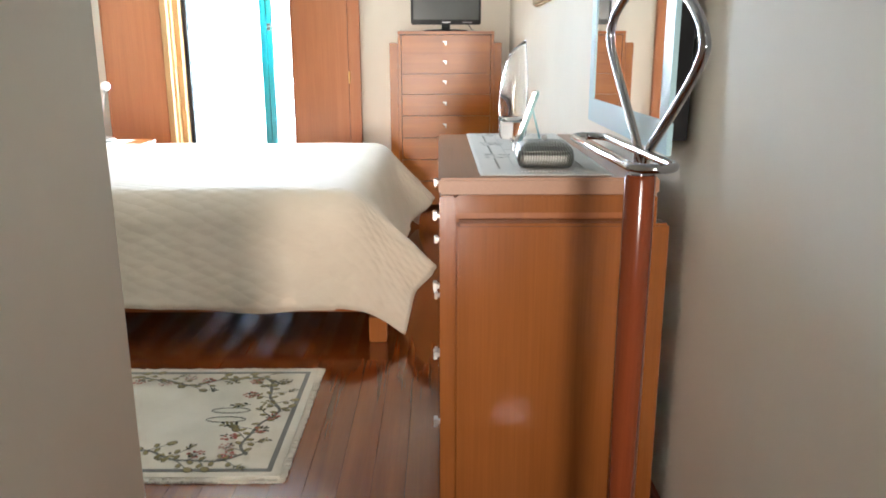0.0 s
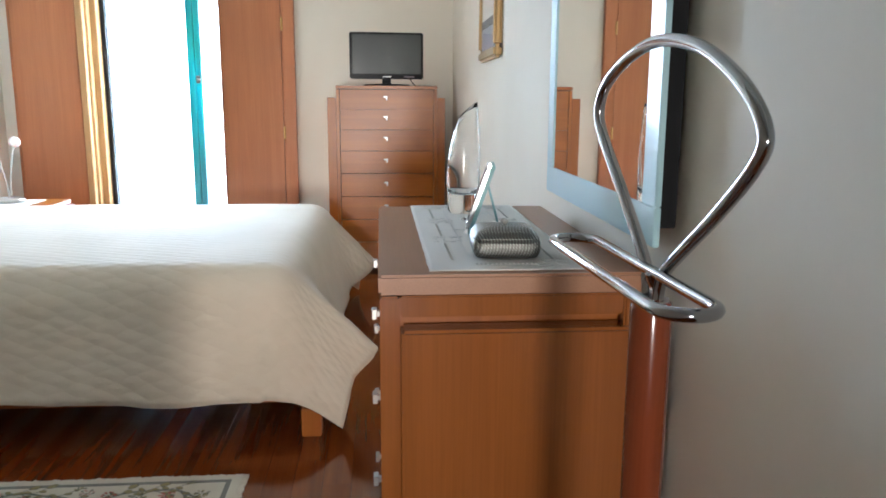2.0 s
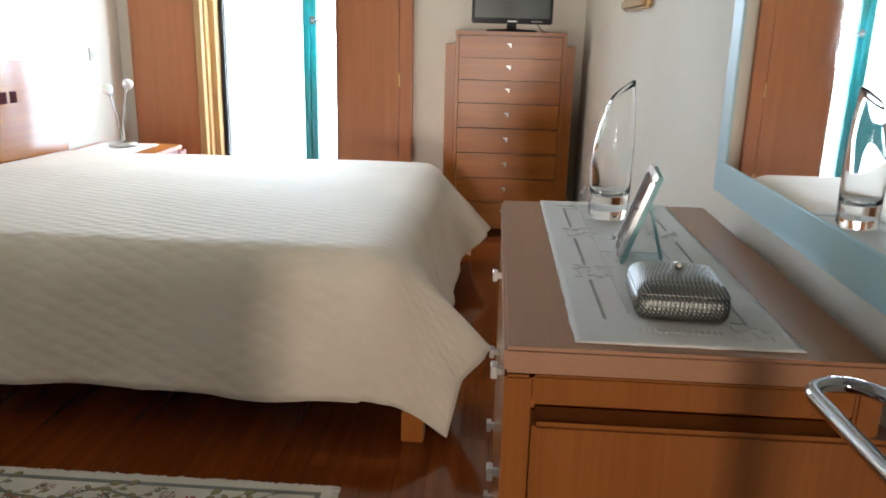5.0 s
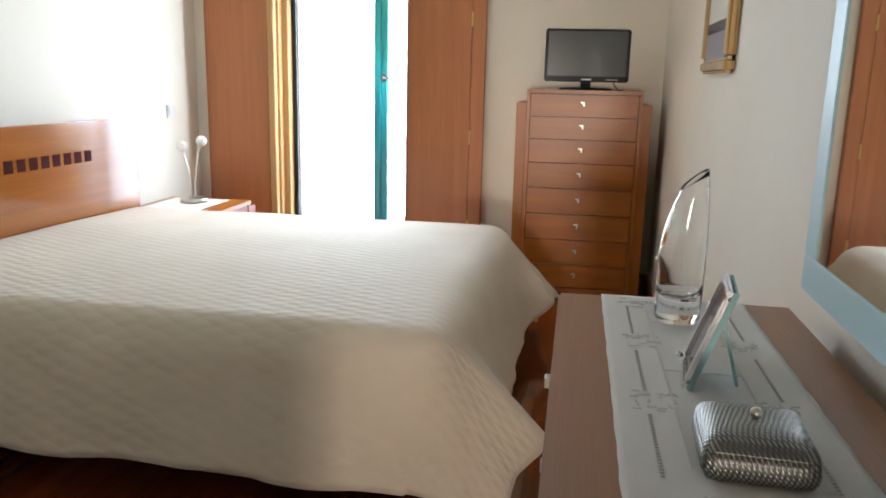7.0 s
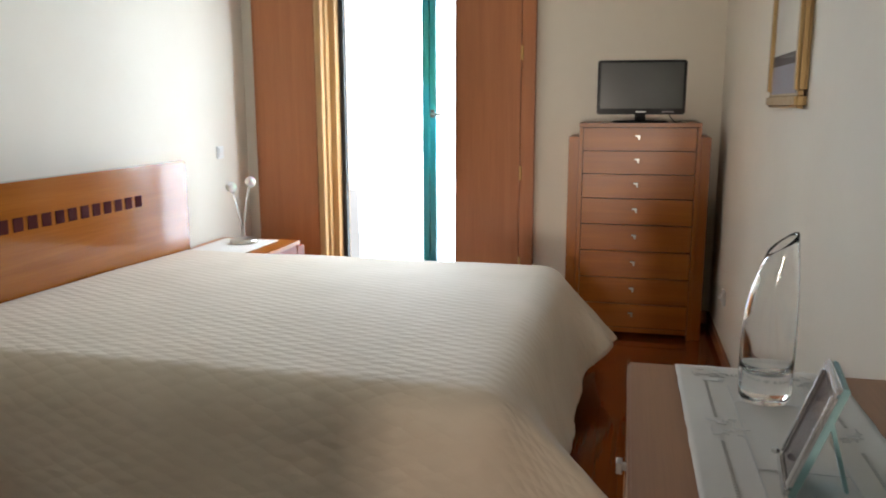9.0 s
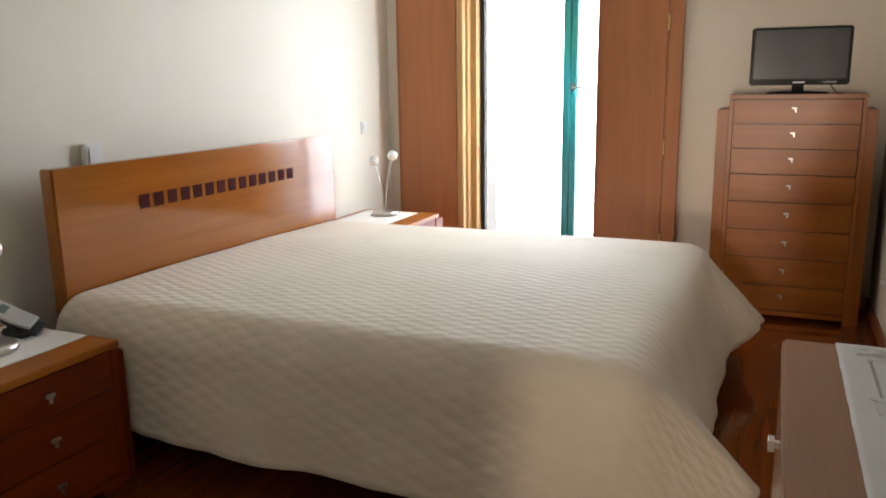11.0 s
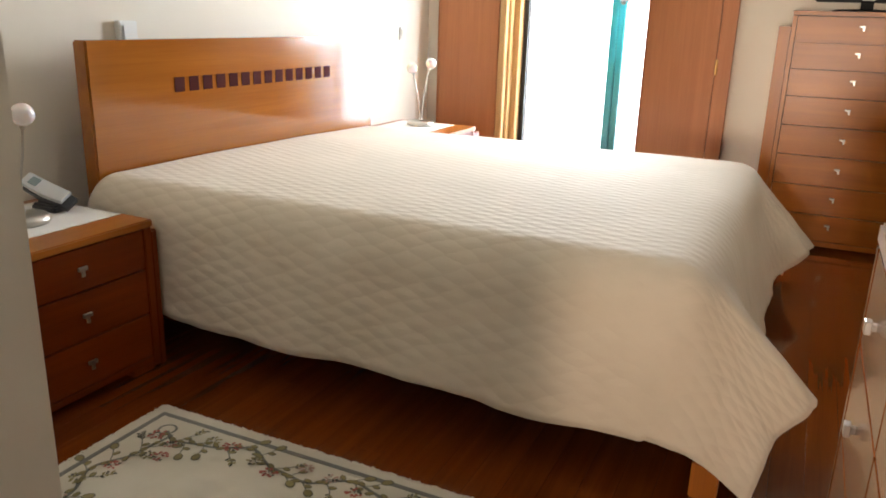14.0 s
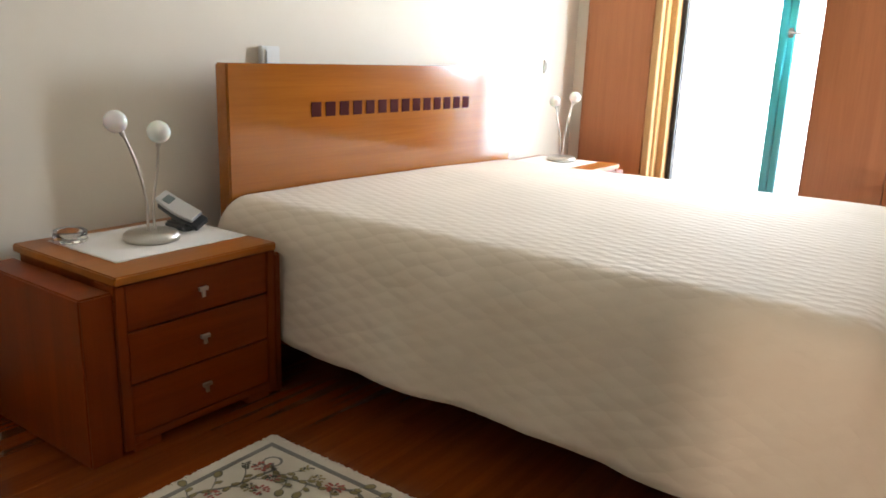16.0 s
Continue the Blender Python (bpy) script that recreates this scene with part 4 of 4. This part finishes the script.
# ---- rug ----
def rug():
    x0, x1, y0, y1 = -1.84, -0.423, -0.29, 0.488
    r = thing("rug", ((x0 + x1) / 2, (y0 + y1) / 2, 0.0), "cream wool rug with a floral vine border and short fringe", "rug")
    hx, hy, f = (x1 - x0) / 2, (y1 - y0) / 2, 0.016
    part("mat", boxes((-hx + f, hx - f, -hy + f, hy - f, 0.0, 0.011), bevel=0.003), WOOL, r)
    rnd = random.Random(11)
    tassels = []
    for s in (-1, 1):
        k = -hx + f * 0.5
        while k < hx - f * 0.5:
            w, l = rnd.uniform(0.005, 0.009), f + rnd.uniform(-0.003, 0.002)
            a, b = sorted((s * (hy - f - 0.002), s * (hy - f + l)))
            tassels.append((k, k + w, a, b, 0.0, rnd.uniform(0.004, 0.008)))
            k += w + rnd.uniform(0, 0.002)
        k = -hy + f * 0.5
        while k < hy - f * 0.5:
            w, l = rnd.uniform(0.005, 0.009), f + rnd.uniform(-0.003, 0.002)
            a, b = sorted((s * (hx - f - 0.002), s * (hx - f + l)))
            tassels.append((a, b, k, k + w, 0.0, rnd.uniform(0.004, 0.008)))
            k += w + rnd.uniform(0, 0.002)
    part("fringe", boxes(*tassels, bevel=0), WOOL, r, "short cream fringe")["kind"] = "stuff"
    z0, z1 = 0.0105, 0.0122
    e = 0.045
    bx, by = hx - e, hy - e
    part("border", boxes((-bx, bx, by - 0.015, by, z0, z1), (-bx, bx, -by, -by + 0.015, z0, z1), (-bx, -bx + 0.015, -by + 0.015, by - 0.015, z0, z1), (bx - 0.015, bx, -by + 0.015, by - 0.015, z0, z1), bevel=0), WOOL_GREY, r, "grey border line")
    zt = 0.0124
    looks = {"vine": WOOL_STEM, "leaf": WOOL_OLIVE, "dark_leaf": WOOL_DARK, "flower": WOOL_RED, "blossom": WOOL_PINK}
    shapes = {k: bmesh.new() for k in looks}

    def ribbon(bm, pts, w):
        prev = None
        for i, (x, y) in enumerate(pts):
            a, b = pts[max(i - 1, 0)], pts[min(i + 1, len(pts) - 1)]
            dx, dy = b[0] - a[0], b[1] - a[1]
            d = math.hypot(dx, dy) or 1
            px, py = -dy / d * w / 2, dx / d * w / 2
            cur = (bm.verts.new((x + px, y + py, zt)), bm.verts.new((x - px, y - py, zt)))
            if prev:
                bm.faces.new((prev[0], prev[1], cur[1], cur[0]))
            prev = cur

    def petal(bm, x, y, a, l, w, lift=0.0):
        pts = [(0, 0), (0.2, 0.4), (0.5, 0.55), (0.85, 0.42), (1, 0), (0.85, -0.42), (0.5, -0.55), (0.2, -0.4)]
        c, s = math.cos(a), math.sin(a)
        bm.faces.new([bm.verts.new((x + l * u * c - w * v * s, y + l * u * s + w * v * c, zt + 0.0004 + lift)) for u, v in pts])

    def leaf(x, y, a, l, w, kind):
        petal(shapes["dark_leaf"], x, y, a, l * 1.08, w * 1.25)
        petal(shapes[kind], x + 0.06 * l * math.cos(a), y + 0.06 * l * math.sin(a), a, l * 0.92, w * 1.0, 0.0006)

    def flower(x, y, size, kind):
        """A stitched head: two rings of small petals over dark gaps."""
        for ring, n in ((0.62, 9), (0.28, 5)):
            a0 = rnd.uniform(0, 6.28)
            for k in range(n):
                a = a0 + 6.28 * k / n + rnd.uniform(-0.2, 0.2)
                q = ring * size * rnd.uniform(0.8, 1.15)
                petal(shapes[kind if rnd.random() > 0.22 else "dark_leaf"], x + q * math.cos(a), y + 0.8 * q * math.sin(a), a + rnd.uniform(-0.7, 0.7), size * rnd.uniform(0.36, 0.52), size * 0.3, 0.0006 + 0.0001 * k)
        for k in range(4):
            a = rnd.uniform(0, 6.28)
            petal(shapes["dark_leaf"], x + size * 0.2 * math.cos(a), y + size * 0.2 * math.sin(a), a, size * 0.3, size * 0.12, 0.002)

    def sprig(x, y, a, size, kind):
        """A short twig with small leaves along it."""
        c, s_ = math.cos(a), math.sin(a)
        ribbon(shapes["dark_leaf"], [(x + q * size * c, y + q * size * s_) for q in (0, 0.5, 1)], 0.003)
        for k in range(7):
            q = (0.2 + 0.13 * k) * size
            turn = (0.9 if k % 2 else -0.9) + rnd.uniform(-0.3, 0.3)
            petal(shapes[kind if k % 3 else "dark_leaf"], x + q * c, y + q * s_, a + turn, size * rnd.uniform(0.3, 0.5), size * 0.17, 0.0006)

    def vine(ax, ay, bx_, by_, inward):
        length = math.hypot(bx_ - ax, by_ - ay)
        ux, uy = (bx_ - ax) / length, (by_ - ay) / length
        vx, vy = inward
        n = int(length / 0.01)
        mid = []
        for k in range(n + 1):
            t = k / n * length
            o = 0.03 * math.sin(t * 17) + 0.008 * math.sin(t * 39)
            mid.append((ax + ux * t + vx * o, ay + uy * t + vy * o))
        ribbon(shapes["vine"], mid, 0.0095)
        ribbon(shapes["dark_leaf"], [(x + vx * 0.0045, y + vy * 0.0045) for x, y in mid], 0.0014)
        t, side, turn = 0.03, 1, 0
        while t < length - 0.02:
            i = min(int(t / length * n), n)
            x, y = mid[i]
            lean = math.atan2(uy + side * vy * 1.3, ux + side * vx * 1.3) + rnd.uniform(-0.35, 0.35)
            reach = rnd.uniform(0.036, 0.062)
            tx, ty = x + reach * math.cos(lean), y + reach * math.sin(lean)
            ribbon(shapes["vine"], [(x, y), ((x + tx) / 2 + ux * 0.004, (y + ty) / 2 + uy * 0.004), (tx, ty)], 0.0038)
            what = ("flower", "sprig", "leaf", "flower", "leaf")[turn % 5]
            if what == "flower":
                flower(tx, ty, rnd.uniform(0.022, 0.029), rnd.choice(["flower", "flower", "blossom", "leaf"]))
            elif what == "sprig":
                sprig(tx, ty, lean + rnd.uniform(-0.4, 0.4), rnd.uniform(0.03, 0.042), rnd.choice(["leaf", "leaf", "dark_leaf"]))
            else:
                leaf(tx, ty, lean, 0.034, 0.019, "leaf")
            leaf((x + tx) / 2, (y + ty) / 2, lean + side * rnd.uniform(0.6, 1.2), 0.024, 0.012, "leaf")
            leaf(x, y, lean - side * rnd.uniform(1.7, 2.3), 0.026, 0.012, "leaf")
            t += rnd.uniform(0.028, 0.04)
            side, turn = -side, turn + 1

    m = 0.135
    vine(-hx + m, hy - m + 0.01, hx - m, hy - m + 0.01, (0, -1))
    vine(-hx + m, -hy + m - 0.01, hx - m, -hy + m - 0.01, (0, 1))
    vine(hx - m, -hy + m, hx - m, hy - m, (-1, 0))
    vine(-hx + m, -hy + m, -hx + m, hy - m, (1, 0))
    # a tied bow at one short end, rings in the corners of the other
    for e in (-1, 1):
        for o in (-1, 1):
            flower(e * (hx - 0.215), o * 0.15, 0.027, "flower")
            if e < 0:
                ring = (e * (hx - 0.13), o * (hy - 0.12))
                ribbon(shapes["vine"], [(ring[0] + 0.026 * math.cos(k * 0.4), ring[1] + 0.026 * math.sin(k * 0.4)) for k in range(17)], 0.0075)
                continue
            cx, cy = hx - 0.255, o * 0.032
            ribbon(shapes["vine"], [(cx + 0.062 * math.cos(k * 0.35), cy + 0.02 * math.sin(k * 0.35)) for k in range(19)], 0.0045)
            ribbon(shapes["dark_leaf"], [(cx + 0.056 * math.cos(k * 0.35), cy + 0.016 * math.sin(k * 0.35)) for k in range(19)], 0.0015)
            sprig(hx - 0.2, o * 0.075, 3.1416 + o * 0.2, 0.055, "leaf")
    for k, bm in shapes.items():
        bmesh.ops.recalc_face_normals(bm, faces=bm.faces[:])
        for fc in bm.faces:
            if fc.normal.z < 0:
                fc.normal_flip()
        part("embroidery", bm, looks[k], r, k.replace("_", " ") + " needlework in wool")["kind"] = "stuff"


rug()


# ---- switches and sockets ----
def switch(name, at, turn, label):
    s = thing(name, at, label, "switch", turn=turn)
    part("plate", boxes((0, 0.012, -0.041, 0.041, -0.041, 0.041), bevel=0.003), WHITE, s)
    part("rocker", boxes((0.0122, 0.018, -0.028, 0.028, -0.028, 0.028), bevel=0.003), WHITE, s)
    return s


s1 = thing("bell_box", (XL, 1.212, 1.1), "white plastic switch box above the headboard", "switch")
part("plate", boxes((0, 0.03, -0.046, 0.046, -0.046, 0.046), bevel=0.004), WHITE, s1)
part("rocker", boxes((0.0302, 0.035, -0.032, 0.032, -0.03, 0.03), bevel=0.003), WHITE, s1)
switch("light_switch", (XL, 3.55, 1.083), 0, "white plastic light switch beside the shutter")
k1 = switch("wall_socket", (XR, 3.25, 0.34), 180, "white wall socket with a plug beside the chest")
part("plug", lathe([(0, 0), (0.018, 0), (0.018, 0.02), (0.012, 0.034), (0, 0.036)], 20), WHITE, k1, "", True).rotation_euler = (0, radians(90), 0)


# ---- floor strips ----
def strips():
    w, rnd = 0.0915, random.Random(2)
    x, meshes = XL + 0.0, {}
    while x < XR:
        first = YH if x > JX - 0.09 else YN - 0.1
        y = first - rnd.uniform(0, 1.4)
        while y < YF + 0.2:
            l = rnd.choice((1.05, 1.3, 1.55, 1.8))
            a, b = max(y, first), min(y + l, YF + 0.28)
            if b - a > 0.03:
                key = (round(b - a, 3), round(min(w, XR - x), 3))
                if key not in meshes:
                    meshes[key] = mesh_of("plank", boxes((0.00006, key[1] - 0.00006, 0.00006, key[0] - 0.00006, -0.012, 0.0), bevel=0.0003, segments=1), PLANK)
                piece("plank", meshes[key], floor, (x, a, 0))
            y += l
        x += w


strips()
